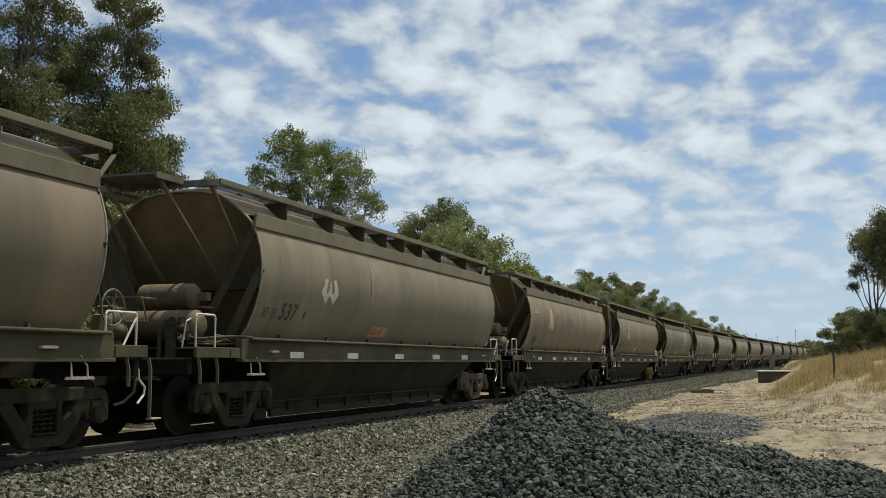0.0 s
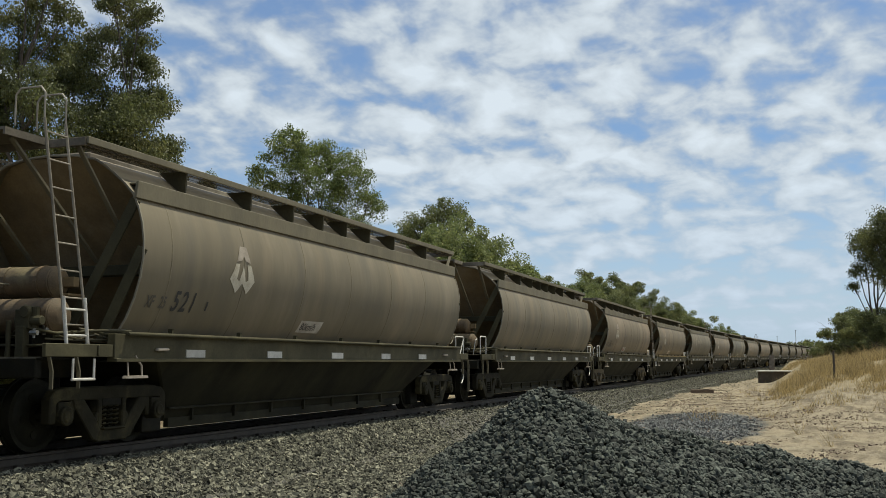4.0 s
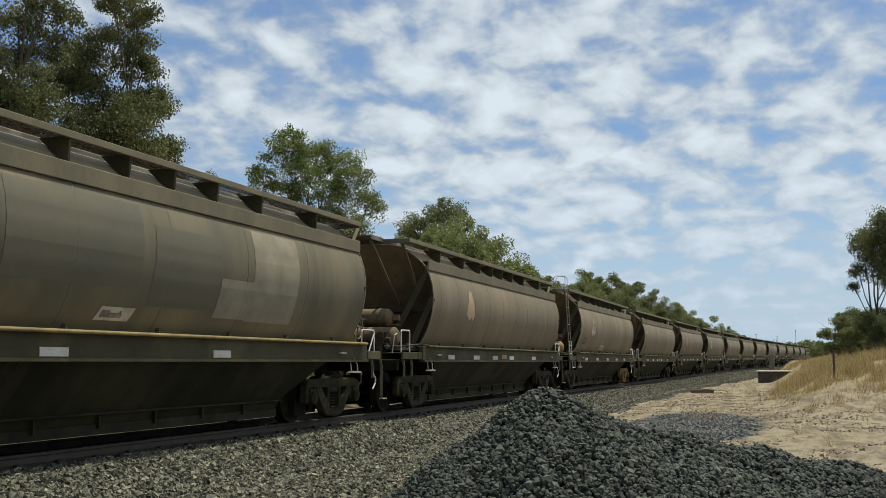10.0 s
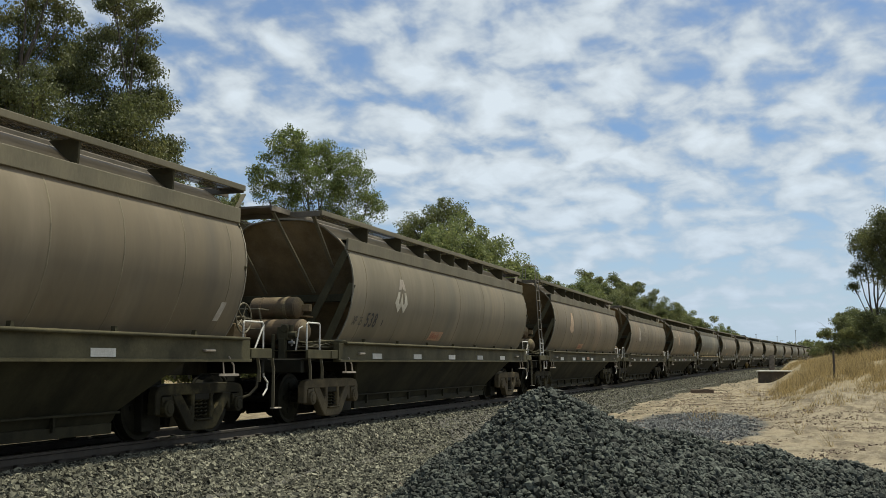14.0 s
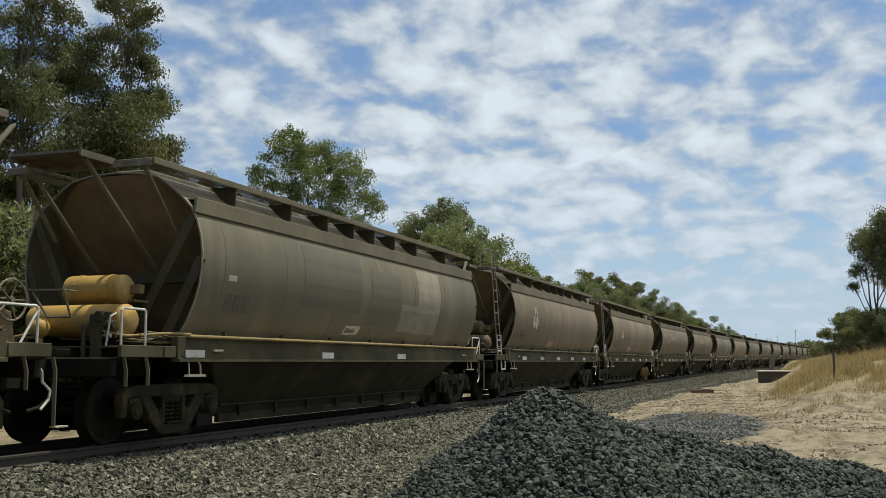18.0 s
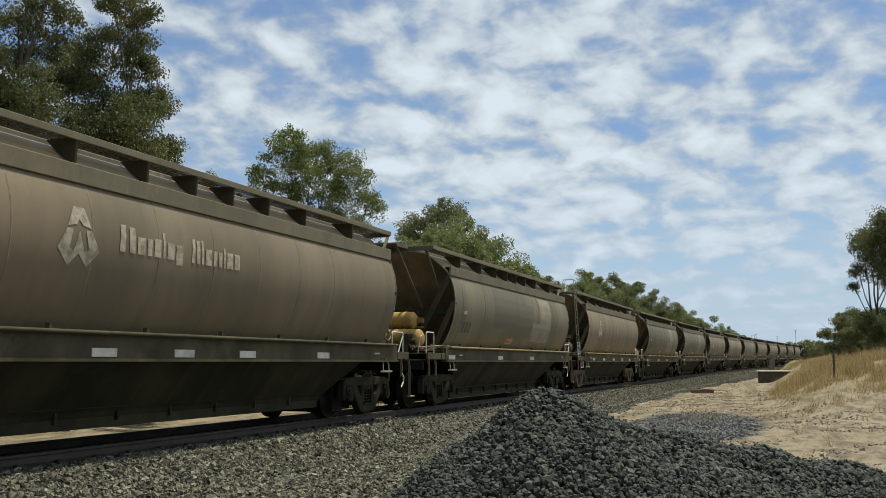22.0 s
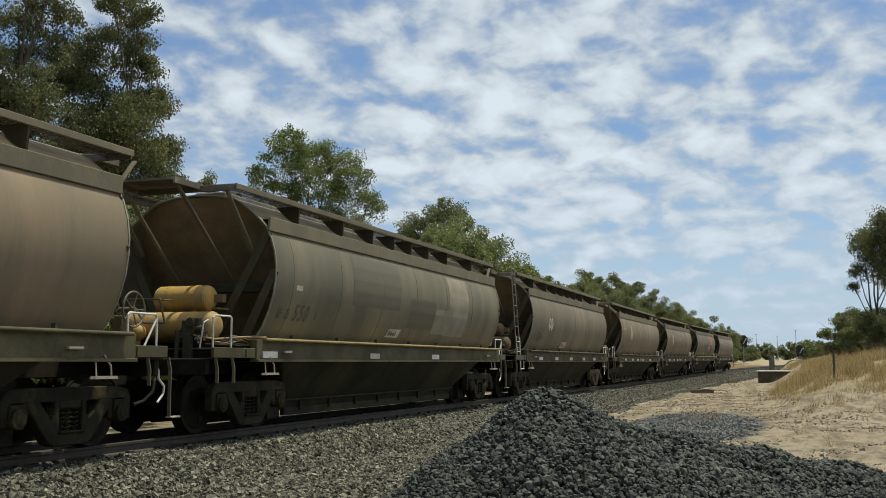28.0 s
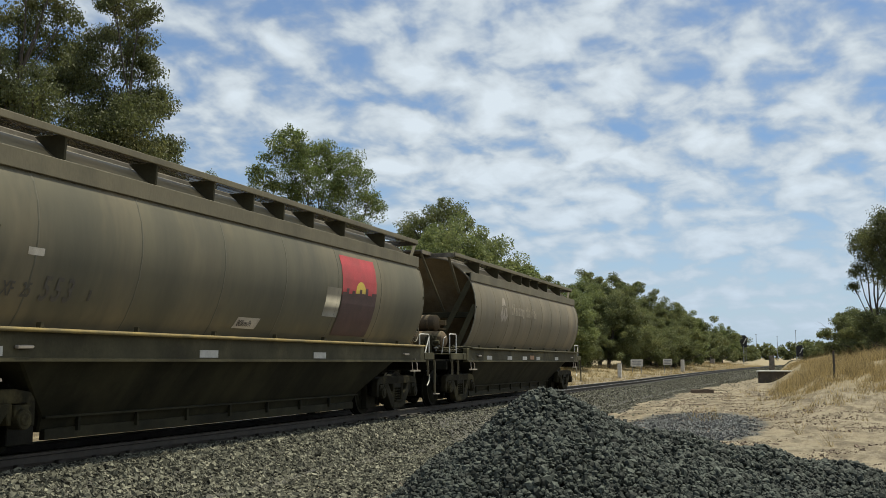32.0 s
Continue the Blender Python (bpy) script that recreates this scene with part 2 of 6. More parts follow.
    "basalt_bed": material("dark_crushed_rock_fines", (0.026, 0.027, 0.027), (0.014, 0.015, 0.015), 14.0, 0.9, bump=0.8, grain=40, bump_scale=0.03),
    "concrete": material("stained_concrete", (0.24, 0.21, 0.175), (0.12, 0.105, 0.088), 3.0, 0.9, bump=0.25, grain=40),
    "dark_concrete": material("dark_brown_concrete", (0.105, 0.086, 0.066), (0.060, 0.050, 0.040), 2.0, 0.9, bump=0.3, grain=30),
    "white_post": material("weathered_white_post_paint", (0.66, 0.64, 0.59), (0.48, 0.45, 0.40), 5.0, 0.75, bump=0.1),
    "timber": material("grey_brown_old_timber", (0.19, 0.135, 0.095), (0.11, 0.083, 0.062), 3.0, 0.85, bump=0.4, grain=30, stretch=(0.6, 6, 6)),
    "post": material("dark_fence_post_timber", (0.085, 0.072, 0.060), (0.05, 0.044, 0.038), 5.0, 0.9, bump=0.3),
    "alloy": material("dull_alloy_casting", (0.34, 0.32, 0.28), (0.20, 0.19, 0.16), 5.0, 0.42, metal=0.7, bump=0.2),
    "ladder": material("worn_pale_ladder_paint", (0.30, 0.265, 0.205), (0.17, 0.145, 0.11), 2.0, 0.6, bump=0.1),
    "grey_gravel": material("pale_blue_grey_gravel", (0.150, 0.150, 0.142), (0.085, 0.086, 0.084), 10.0, 0.9, bump=0.3, grain=60, island=0.5, bump_scale=0.006),
    "galv": material("grey_galvanised_mast", (0.30, 0.31, 0.32), (0.22, 0.22, 0.23), 4.0, 0.55, metal=0.5, bump=0.05),
    "signal_black": material("matt_black_signal_paint", (0.015, 0.015, 0.016), None, 4.0, 0.6, bump=0.0),
    "bark": material("pale_grey_brown_bark", (0.0935, 0.0770, 0.0616), (0.0468, 0.0385, 0.0319), 3.0, 0.9, bump=0.5, grain=14, stretch=(4, 4, 0.7)),
    "leaf_olive": material("olive_gum_leaves", (0.1236, 0.1355, 0.0452), (0.0777, 0.0889, 0.0315), 0.9, 0.6, bump=0.0, island=0.45, third=(0.1766, 0.1694, 0.0602)),
    "leaf_green": material("mid_green_leaves", (0.205, 0.235, 0.082), (0.135, 0.165, 0.058), 0.8, 0.6, bump=0.0, island=0.36, third=(0.255, 0.270, 0.098)),
    "leaf_mid": material("deep_green_wattle_leaves", (0.1610, 0.1969, 0.0547), (0.0978, 0.1260, 0.0371), 0.8, 0.6, bump=0.0, island=0.40, third=(0.2128, 0.2306, 0.0704)),
    "leaf_dark": material("dark_green_leaves", (0.1718, 0.1884, 0.0699), (0.1127, 0.1277, 0.0506), 0.7, 0.62, bump=0.0, island=0.40, third=(0.2201, 0.2251, 0.0804)),
    "straw": material("dry_straw_grass", (0.3920, 0.2950, 0.1344), (0.2597, 0.1964, 0.0914), 1.2, 0.85, bump=0.0, island=0.60, third=(0.3920, 0.2998, 0.1478)),
}
# soot and dust kill the sheen
for dull in ("sill", "belly", "bogie", "bogie_ochre", "bogie_yellow", "dark", "brace", "basalt_bed", "ballast", "roof", "endsheet", "tyre"):
    MAT[dull].node_tree.nodes["Principled BSDF"].inputs["Specular IOR Level"].default_value = 0.16
# expanded-metal walkways: finer than the eye can part, so a share of the light passes
mesh_nodes, mesh_links = MAT["mesh"].node_tree.nodes, MAT["mesh"].node_tree.links
gaps, solid = mesh_nodes.new("ShaderNodeBsdfTransparent"), mesh_nodes.new("ShaderNodeMixShader")
solid.inputs[0].default_value = 0.42
mesh_links.new(mesh_nodes["Principled BSDF"].outputs[0], solid.inputs[1])
mesh_links.new(gaps.outputs[0], solid.inputs[2])
mesh_links.new(solid.outputs[0], mesh_nodes["Material Output"].inputs["Surface"])
MAT["basalt"].node_tree.nodes["Principled BSDF"].inputs["Specular IOR Level"].default_value = 0.26
for leaves in ("leaf_olive", "leaf_green", "leaf_mid", "leaf_dark", "straw"):
    let_through(MAT[leaves], 0.42)

# ---- mesh helpers ----


def box(bm, c, s, rot=(0, 0, 0)):
    m = Matrix.LocRotScale(c, Euler([radians(a) for a in rot]), s)
    return bmesh.ops.create_cube(bm, size=1.0, matrix=m)["verts"]


def cyl(bm, a, b, r0, r1=None, n=12, caps=True):
    a, b = Vector(a), Vector(b)
    d = b - a
    m = Matrix.Translation((a + b) / 2) @ d.to_track_quat("Z", "Y").to_matrix().to_4x4()
    return bmesh.ops.create_cone(bm, cap_ends=caps, segments=n, radius1=r0, radius2=r0 if r1 is None else r1, depth=d.length, matrix=m)["verts"]


def pipe(bm, pts, r, n=8):
    for a, b in zip(pts, pts[1:]):
        cyl(bm, a, b, r, n=n)
    for q in pts[1:-1]:
        bmesh.ops.create_icosphere(bm, subdivisions=1, radius=r * 1.02, matrix=Matrix.Translation(q))


def prism(bm, outline, depth, at=Matrix.Identity(4)):
    """An outline in the xz plane, pushed through along y by depth, centred."""
    lo = [bm.verts.new(at @ Vector((x, -depth / 2, z))) for x, z in outline]
    hi = [bm.verts.new(at @ Vector((x, depth / 2, z))) for x, z in outline]
    bm.faces.new(lo)
    bm.faces.new(hi[::-1])
    n = len(outline)
    for i in range(n):
        j = (i + 1) % n
        bm.faces.new((lo[i], hi[i], hi[j], lo[j]))


def finish(bm, name, mat, bevel=0.0, smooth=False):
    bmesh.ops.recalc_face_normals(bm, faces=bm.faces)
    if bevel:
        sharp = [e for e in bm.edges if len(e.link_faces) == 2 and e.calc_face_angle(0) > 0.6]
        bmesh.ops.bevel(bm, geom=sharp, offset=bevel, segments=1, affect="EDGES", clamp_overlap=True)
    me = bpy.data.meshes.new(name)
    bm.to_mesh(me)
    bm.free()
    me.materials.append(mat)
    if smooth:
        me.polygons.foreach_set("use_smooth", [True] * len(me.polygons))
        me.set_sharp_from_angle(angle=radians(40))
    return me


def part(name, bm, mat, parent, label="", bevel=0.0, smooth=False):
    ob = new(name, finish(bm, name, mat, bevel, smooth))
    ob.parent = parent
    if label:
        ob["label"] = label
    return ob


def np_mesh(name, v, tris, mat, rounded=False):
    """A mesh from an (n, 3) array of points and an (m, 3) array of triangles."""
    me = bpy.data.meshes.new(name)
    me.vertices.add(len(v))
    me.vertices.foreach_set("co", np.asarray(v, np.float32).ravel())
    me.loops.add(len(tris) * 3)
    me.loops.foreach_set("vertex_index", np.asarray(tris, np.int32).ravel())
    me.polygons.add(len(tris))
    me.polygons.foreach_set("loop_start", np.arange(0, len(tris) * 3, 3, dtype=np.int32))
    me.polygons.foreach_set("loop_total", np.full(len(tris), 3, np.int32))
    me.materials.append(mat)
    me.polygons.foreach_set("use_smooth", np.full(len(tris), rounded))
    me.update(calc_edges=True)
    return me


# ---- the line of the track and the lie of the land ----
TRACK_Y, BEND_START, BEND_END, BEND_R, RISE, RISE_FROM = 8.926, 42.57, 149.19, 1636.9, 0.0039, 60.0


def track(s, off=0.0, z=0.0):
    """The point s metres along the track, off metres towards the camera's side of its centre line, z over the rail's top."""
    e = min(max(s, BEND_START), BEND_END) - BEND_START
    r = max(s - BEND_END, 0.0)
    a = e / BEND_R
    x = min(s, BEND_START) + math.sin(a) * BEND_R + r * math.cos(a)
    y = TRACK_Y - (1 - math.cos(a)) * BEND_R - r * math.sin(a)
    return Vector((x - off * math.sin(a), y - off * math.cos(a), z + RISE * max(s - RISE_FROM, 0.0)))


def track_np(x):
    e = np.clip(x, BEND_START, BEND_END) - BEND_START
    r = np.maximum(x - BEND_END, 0)
    y = TRACK_Y - e * e / (2 * BEND_R) - r * (BEND_END - BEND_START) / BEND_R
    return y, RISE * np.maximum(x - RISE_FROM, 0)


def smooth(a, b, v):
    t = np.clip((v - a) / (b - a), 0, 1)
    return t * t * (3 - 2 * t)


def land(x, y):
    """Height of the ground, arrays in, array out."""
    x, y = np.asarray(x, float), np.asarray(y, float)
    yc, zc = track_np(x)
    o = yc - y
    near = -0.58 + 0.0 * x
    near = near + 0.36 * smooth(2.5, -1.5, y) * smooth(16, 9, x) * smooth(-6, 4, x)
    bank = smooth(28, 52, x) * smooth(0.9, -2.3, y - 0.020 * x)
    near = near + bank * (1.05 + 0.008 * np.clip(x - 40, 0, 60)) + np.clip(-0.6 - y, 0, 4.5) * 0.20 * smooth(30, 58, x)
    near = near + zc * smooth(60, 200, x) * 0.8 + 0.03 * np.sin(x * 0.9 + 1.3) * np.sin(y * 1.1) + 0.02 * np.sin(x * 2.3 - y * 1.7)
    far = -0.42 + 0.80 * smooth(-3.0, -14, o) + 0.05 * np.sin(x * 0.7) * np.sin(y * 0.8) + zc
    base = np.where(o > 0, near, far)
    top = -0.165 + zc
    a = np.abs(o)
    t = np.clip((a - 1.45) / 0.85, 0, 1)
    bed = top * (1 - t) + base * t
    return np.where(a < 2.3, bed, base)


def land1(x, y):
    return float(land(np.array([x]), np.array([y]))[0])


# ---- ground, one sheet to the horizon ----
def spaced(limits, steps):
    out = [limits[0]]
    for lim, st in zip(limits[1:], steps):
        n = max(1, int(round((lim - out[-1]) / st)))
        a = out[-1]
        out += [a + (lim - a) * (i + 1) / n for i in range(n)]
    return np.array(out)


def ground():
    gx = spaced([-2600, -700, -120, -12, 60, 180, 700, 3600], [400, 40, 3.0, 0.30, 1.0, 10, 300])
    gy = spaced([-2600, -300, -40, -10, 12.5, 40, 300, 2600], [400, 20, 1.2, 0.22, 1.2, 20, 400])
    X, Y = np.meshgrid(gx, gy, indexing="ij")
    yc, _ = track_np(X)
    w = smooth(140, 40, np.abs(Y))
    Y2 = Y + (yc - TRACK_Y) * w * (X < 800)
    Z = land(X, Y2)
    nx, ny = X.shape
    v = np.stack([X, Y2, Z], -1).reshape(-1, 3)
    i = np.arange(nx * ny).reshape(nx, ny)
    a, b, c, d = i[:-1, :-1].ravel(), i[1:, :-1].ravel(), i[1:, 1:].ravel(), i[:-1, 1:].ravel()
    tri = np.concatenate([np.stack([a, b, c], 1), np.stack([a, c, d], 1)])
    m = bpy.data.materials.new("sand_and_gravel_ground")
    m.use_nodes = True
    n, l = m.node_tree.nodes, m.node_tree.links
    bsdf = n["Principled BSDF"]
    bsdf.inputs["Roughness"].default_value = 0.95
    tc = n.new("ShaderNodeTexCoord")
    attr = n.new("ShaderNodeAttribute")
    attr.attribute_name = "gravel"
    dry = n.new("ShaderNodeAttribute")
    dry.attribute_name = "straw"

    def tex(s, dd, r, kind="ShaderNodeTexNoise"):
        t = n.new(kind)
        t.inputs["Scale"].default_value = s
        if kind == "ShaderNodeTexNoise":
            t.inputs["Detail"].default_value, t.inputs["Roughness"].default_value = dd, r
        l.new(tc.outputs["Object"], t.inputs["Vector"])
        return t

    def rng(v, lo, hi, a=0.0, b=1.0):
        r = n.new("ShaderNodeMapRange")
        for key, val in (("From Min", lo), ("From Max", hi), ("To Min", a), ("To Max", b)):
            r.inputs[key].default_value = val
        l.new(v, r.inputs["Value"])
        return r.outputs[0]

    def mix(f, a, b, kind="MIX"):
        x = n.new("ShaderNodeMixRGB")
        x.blend_type = kind
        for k, val in ((0, f), (1, a), (2, b)):
            if isinstance(val, tuple):
                x.inputs[k].default_value = (*val, 1)
            elif isinstance(val, float):
                x.inputs[k].default_value = val
            else:
                l.new(val, x.inputs[k])
        return x.outputs[0]

    def calc(op, a, b):
        x = n.new("ShaderNodeMath")
        x.operation = op
        for k, val in ((0, a), (1, b)):
            if isinstance(val, float):
                x.inputs[k].default_value = val
            else:
                l.new(val, x.inputs[k])
        return x.outputs[0]

    big, mid, small = tex(0.35, 4, 0.6).outputs[0], tex(2.2, 6, 0.65).outputs[0], tex(22, 4, 0.7).outputs[0]
    flatten = n.new("ShaderNodeMapping")
    flatten.inputs["Scale"].default_value = (0.35, 1.0, 1.0)
    l.new(tc.outputs["Object"], flatten.inputs[0])
    st = n.new("ShaderNodeTexNoise")
    st.inputs["Scale"].default_value, st.inputs["Detail"].default_value, st.inputs["Roughness"].default_value = 2.4, 7, 0.75
    l.new(flatten.outputs[0], st.inputs["Vector"])
    streak = st.outputs[0]
    sand = mix(rng(mid, 0.35, 0.65), (0.300, 0.247, 0.160), (0.205, 0.163, 0.102))
    sand = mix(rng(big, 0.42, 0.62), sand, (0.270, 0.225, 0.150))
    sand = mix(rng(calc("MULTIPLY", small, rng(streak, 0.35, 0.65, 0.75, 1.25)), 0.52, 0.66, 0.0, 0.75), sand, (0.13, 0.105, 0.070))
    sand = mix(rng(streak, 0.45, 0.58, 0.0, 0.85), sand, (0.112, 0.084, 0.050))
    straw = mix(rng(mid, 0.3, 0.7), (0.31, 0.250, 0.145), (0.215, 0.172, 0.100))
    sand = mix(rng(calc("ADD", dry.outputs["Fac"], calc("MULTIPLY", calc("SUBTRACT", mid, 0.5), 0.8)), 0.4, 0.75), sand, straw)
    vor = tex(20.0, 0, 0, "ShaderNodeTexVoronoi")
    hsv = n.new("ShaderNodeSeparateColor")
    l.new(vor.outputs["Color"], hsv.inputs[0])
    stone = mix(hsv.outputs[0], (0.050, 0.047, 0.040), (0.155, 0.142, 0.112))
    stone = mix(rng(vor.outputs["Distance"], 0.35, 0.75), stone, (0.05, 0.047, 0.042))
    stone = mix(rng(mid, 0.5, 0.75, 0.0, 0.35), stone, (0.23, 0.20, 0.145))
    edge = calc("ADD", attr.outputs["Fac"], calc("MULTIPLY", calc("SUBTRACT", mid, 0.5), 0.9))
    edge = calc("ADD", edge, calc("MULTIPLY", calc("SUBTRACT", small, 0.5), 0.5))
    f = rng(edge, 0.38, 0.62)
    l.new(mix(f, sand, stone), bsdf.inputs["Base Color"])
    h = mix(f, small, vor.outputs["Distance"])
    b = n.new("ShaderNodeBump")
    b.inputs["Strength"].default_value, b.inputs["Distance"].default_value = 0.9, 0.05
    l.new(h, b.inputs["Height"])
    l.new(b.outputs[0], bsdf.inputs["Normal"])
    me = np_mesh("ground", v, tri, m, True)
    x, y = v[:, 0], v[:, 1]
    yc1, _ = track_np(x)
    o = yc1 - y
    grav = smooth(6.4, 4.6, o - 0.25 * np.sin(x * 0.35)) * smooth(-2.9, -2.2, o)
    # on the camera's side the gravel skirt narrows away from the heap
    grav = np.where((o > 2.0) & (x > 24), smooth(3.7, 2.5, o + 0.3 * np.sin(x * 0.5)), grav)
    grav = np.maximum(grav, 0.9 * smooth(4.2, 2.6, np.hypot((x - 27) / 2.2, (y - 2.7) / 0.55)))
    st = np.maximum(smooth(32, 50, x) * smooth(1.4, -1.2, y - 0.022 * x), smooth(-4.5, -7.5, o) * 0.9)
    for key, val in (("gravel", grav), ("straw", st)):
        at = me.attributes.new(key, "FLOAT", "POINT")
        at.data.foreach_set("value", val.astype(np.float32))
    ob = new("ground", me)
    return tagged(ob, "pale sandy ground with gravel beside the railway", "ground", kind="structure")


ground()


# ---- rails ----
def rails():
    prof = [(-0.065, -0.150), (0.065, -0.150), (0.065, -0.138), (0.014, -0.118), (0.010, -0.045), (0.034, -0.036), (0.034, -0.006),
            (0.026, 0.0), (-0.026, 0.0), (-0.034, -0.006), (-0.034, -0.036), (-0.010, -0.045), (-0.014, -0.118), (-0.065, -0.138)]
    stations = list(np.arange(-640, 40, 20.0)) + list(np.arange(40, 160, 4.0)) + list(np.arange(160, 900, 20.0))
    for side in (1, -1):
        bm = bmesh.new()
        rows = [[bm.verts.new(track(s, side * 0.5685 + y, z)) for y, z in prof] for s in stations]
        n = len(prof)
        for r0, r1 in zip(rows, rows[1:]):
            for i in range(n):
                j = (i + 1) % n
                bm.faces.new((r0[i], r0[j], r1[j], r1[i]))
        ob = new("rail", finish(bm, "rail", MAT["rail"]))
        ob.data.materials.append(MAT["rail_top"])
        for p in ob.data.polygons:
            if p.index % n == 7:
                p.material_index = 1
        tagged(ob, "brown steel rail with a polished running surface", "rail", "running rails", "structure")


rails()


# ---- the wagons: curved-sided hoppers in local metres, x along the train, y across, z over the rail ----
HALF = 6.10
PROFILE = [(1.09, 1.36), (1.225, 1.56), (1.335, 1.80), (1.412, 2.05), (1.448, 2.30), (1.450, 2.50), (1.42, 2.72), (1.355, 2.93), (1.27, 3.10),
           (1.15, 3.225), (1.01, 3.345), (0.86, 3.46), (0.70, 3.56), (0.40, 3.625), (0.0, 3.65)]


def side_y(z):
    """Half the shell's width at height z, up to its shoulder."""
    return float(np.interp(z, [q[1] for q in PROFILE], [q[0] for q in PROFILE]))


def shell_bm():
    bm = bmesh.new()
    ring = PROFILE + [(-y, z) for y, z in PROFILE[-2::-1]]
    inner = [(y * 0.985, z - 0.02 * (z - 1.36) / 2.2) for y, z in ring]
    xs = [-HALF] + [-HALF + 2 * HALF * i / 14 for i in range(1, 14)] + [HALF]
    rows = [[bm.verts.new((x, y, z)) for y, z in ring] for x in xs]
    rin = [[bm.verts.new((x, y, z)) for y, z in inner] for x in (xs[0], xs[-1])]
    n = len(ring)
    for r0, r1 in zip(rows, rows[1:]):
        for i in range(n - 1):
            bm.faces.new((r0[i], r0[i + 1], r1[i + 1], r1[i]))
    for i in range(n - 1):
        bm.faces.new((rin[0][i], rin[1][i], rin[1][i + 1], rin[0][i + 1]))
        bm.faces.new((rows[0][i], rin[0][i], rin[0][i + 1], rows[0][i + 1]))
        bm.faces.new((rows[-1][i], rows[-1][i + 1], rin[1][i + 1], rin[1][i]))
    return bm


def conform(bm, lift):
    """Lays flat shapes drawn at (x, z) on the shell's near side, bent where it bends."""
    for _, z in PROFILE[1:9]:
        bmesh.ops.bisect_plane(bm, geom=bm.verts[:] + bm.edges[:] + bm.faces[:], plane_co=(0, 0, z), plane_no=(0, 0, 1))
    for v in bm.verts:
        v.co.y = -side_y(v.co.z) - lift - v.co.y
    return bm


def strip(bm, x0, x1, z0, z1, n=8, depth=0.004, lean=0.0):
    """A thin plate between two heights, bent to the side when conformed; lean shifts its top along x."""
    prev = None
    for i in range(n + 1):
        z = z0 + (z1 - z0) * i / n
        dx = lean * i / n
        q = [bm.verts.new((x0 + dx, 0, z)), bm.verts.new((x1 + dx, 0, z))]
        if prev:
            bm.faces.new((prev[0], prev[1], q[1], q[0]))
        prev = q


def polygon(bm, pts):
    bm.faces.new([bm.verts.new((x, 0, z)) for x, z in pts])


def letters(text, size, x, z, lean=0.0, squeeze=1.0):
    cu = bpy.data.curves.new("letters", "FONT")
    cu.body, cu.size, cu.shear, cu.offset = text, size, lean, size * 0.018
    ob = bpy.data.objects.new("letters", cu)
    scene.collection.objects.link(ob)
    bpy.context.view_layer.update()
    me = bpy.data.meshes.new_from_object(ob.evaluated_get(bpy.context.evaluated_depsgraph_get()))
    bpy.data.objects.remove(ob)
    bpy.data.curves.remove(cu)
    bm = bmesh.new()
    bm.from_mesh(me)
    bpy.data.meshes.remove(me)
    for v in bm.verts:
        v.co = Vector((x + v.co.x * squeeze, 0, z + v.co.y))
    bmesh.ops.remove_doubles(bm, verts=bm.verts, dist=0.0005)
    return bm


def hand_loop(bm, x0, x1, y, z0, z1, r=0.017):
    pipe(bm, [(x0, y, z0), (x0, y, z1 - 0.03), (x0 + 0.03, y, z1), (x1 - 0.03, y, z1), (x1, y, z1 - 0.03), (x1, y, z0)], r)


# Each entry: name, mesh, role (which paint it takes), owner in the wagon, label
PARTS = []


def proto(name, bm, role, owner="", label="", bevel=0.0, smooth=False, at=None):
    PARTS.append((name, finish(bm, name, MAT["band"], bevel, smooth), role, owner, label, at))


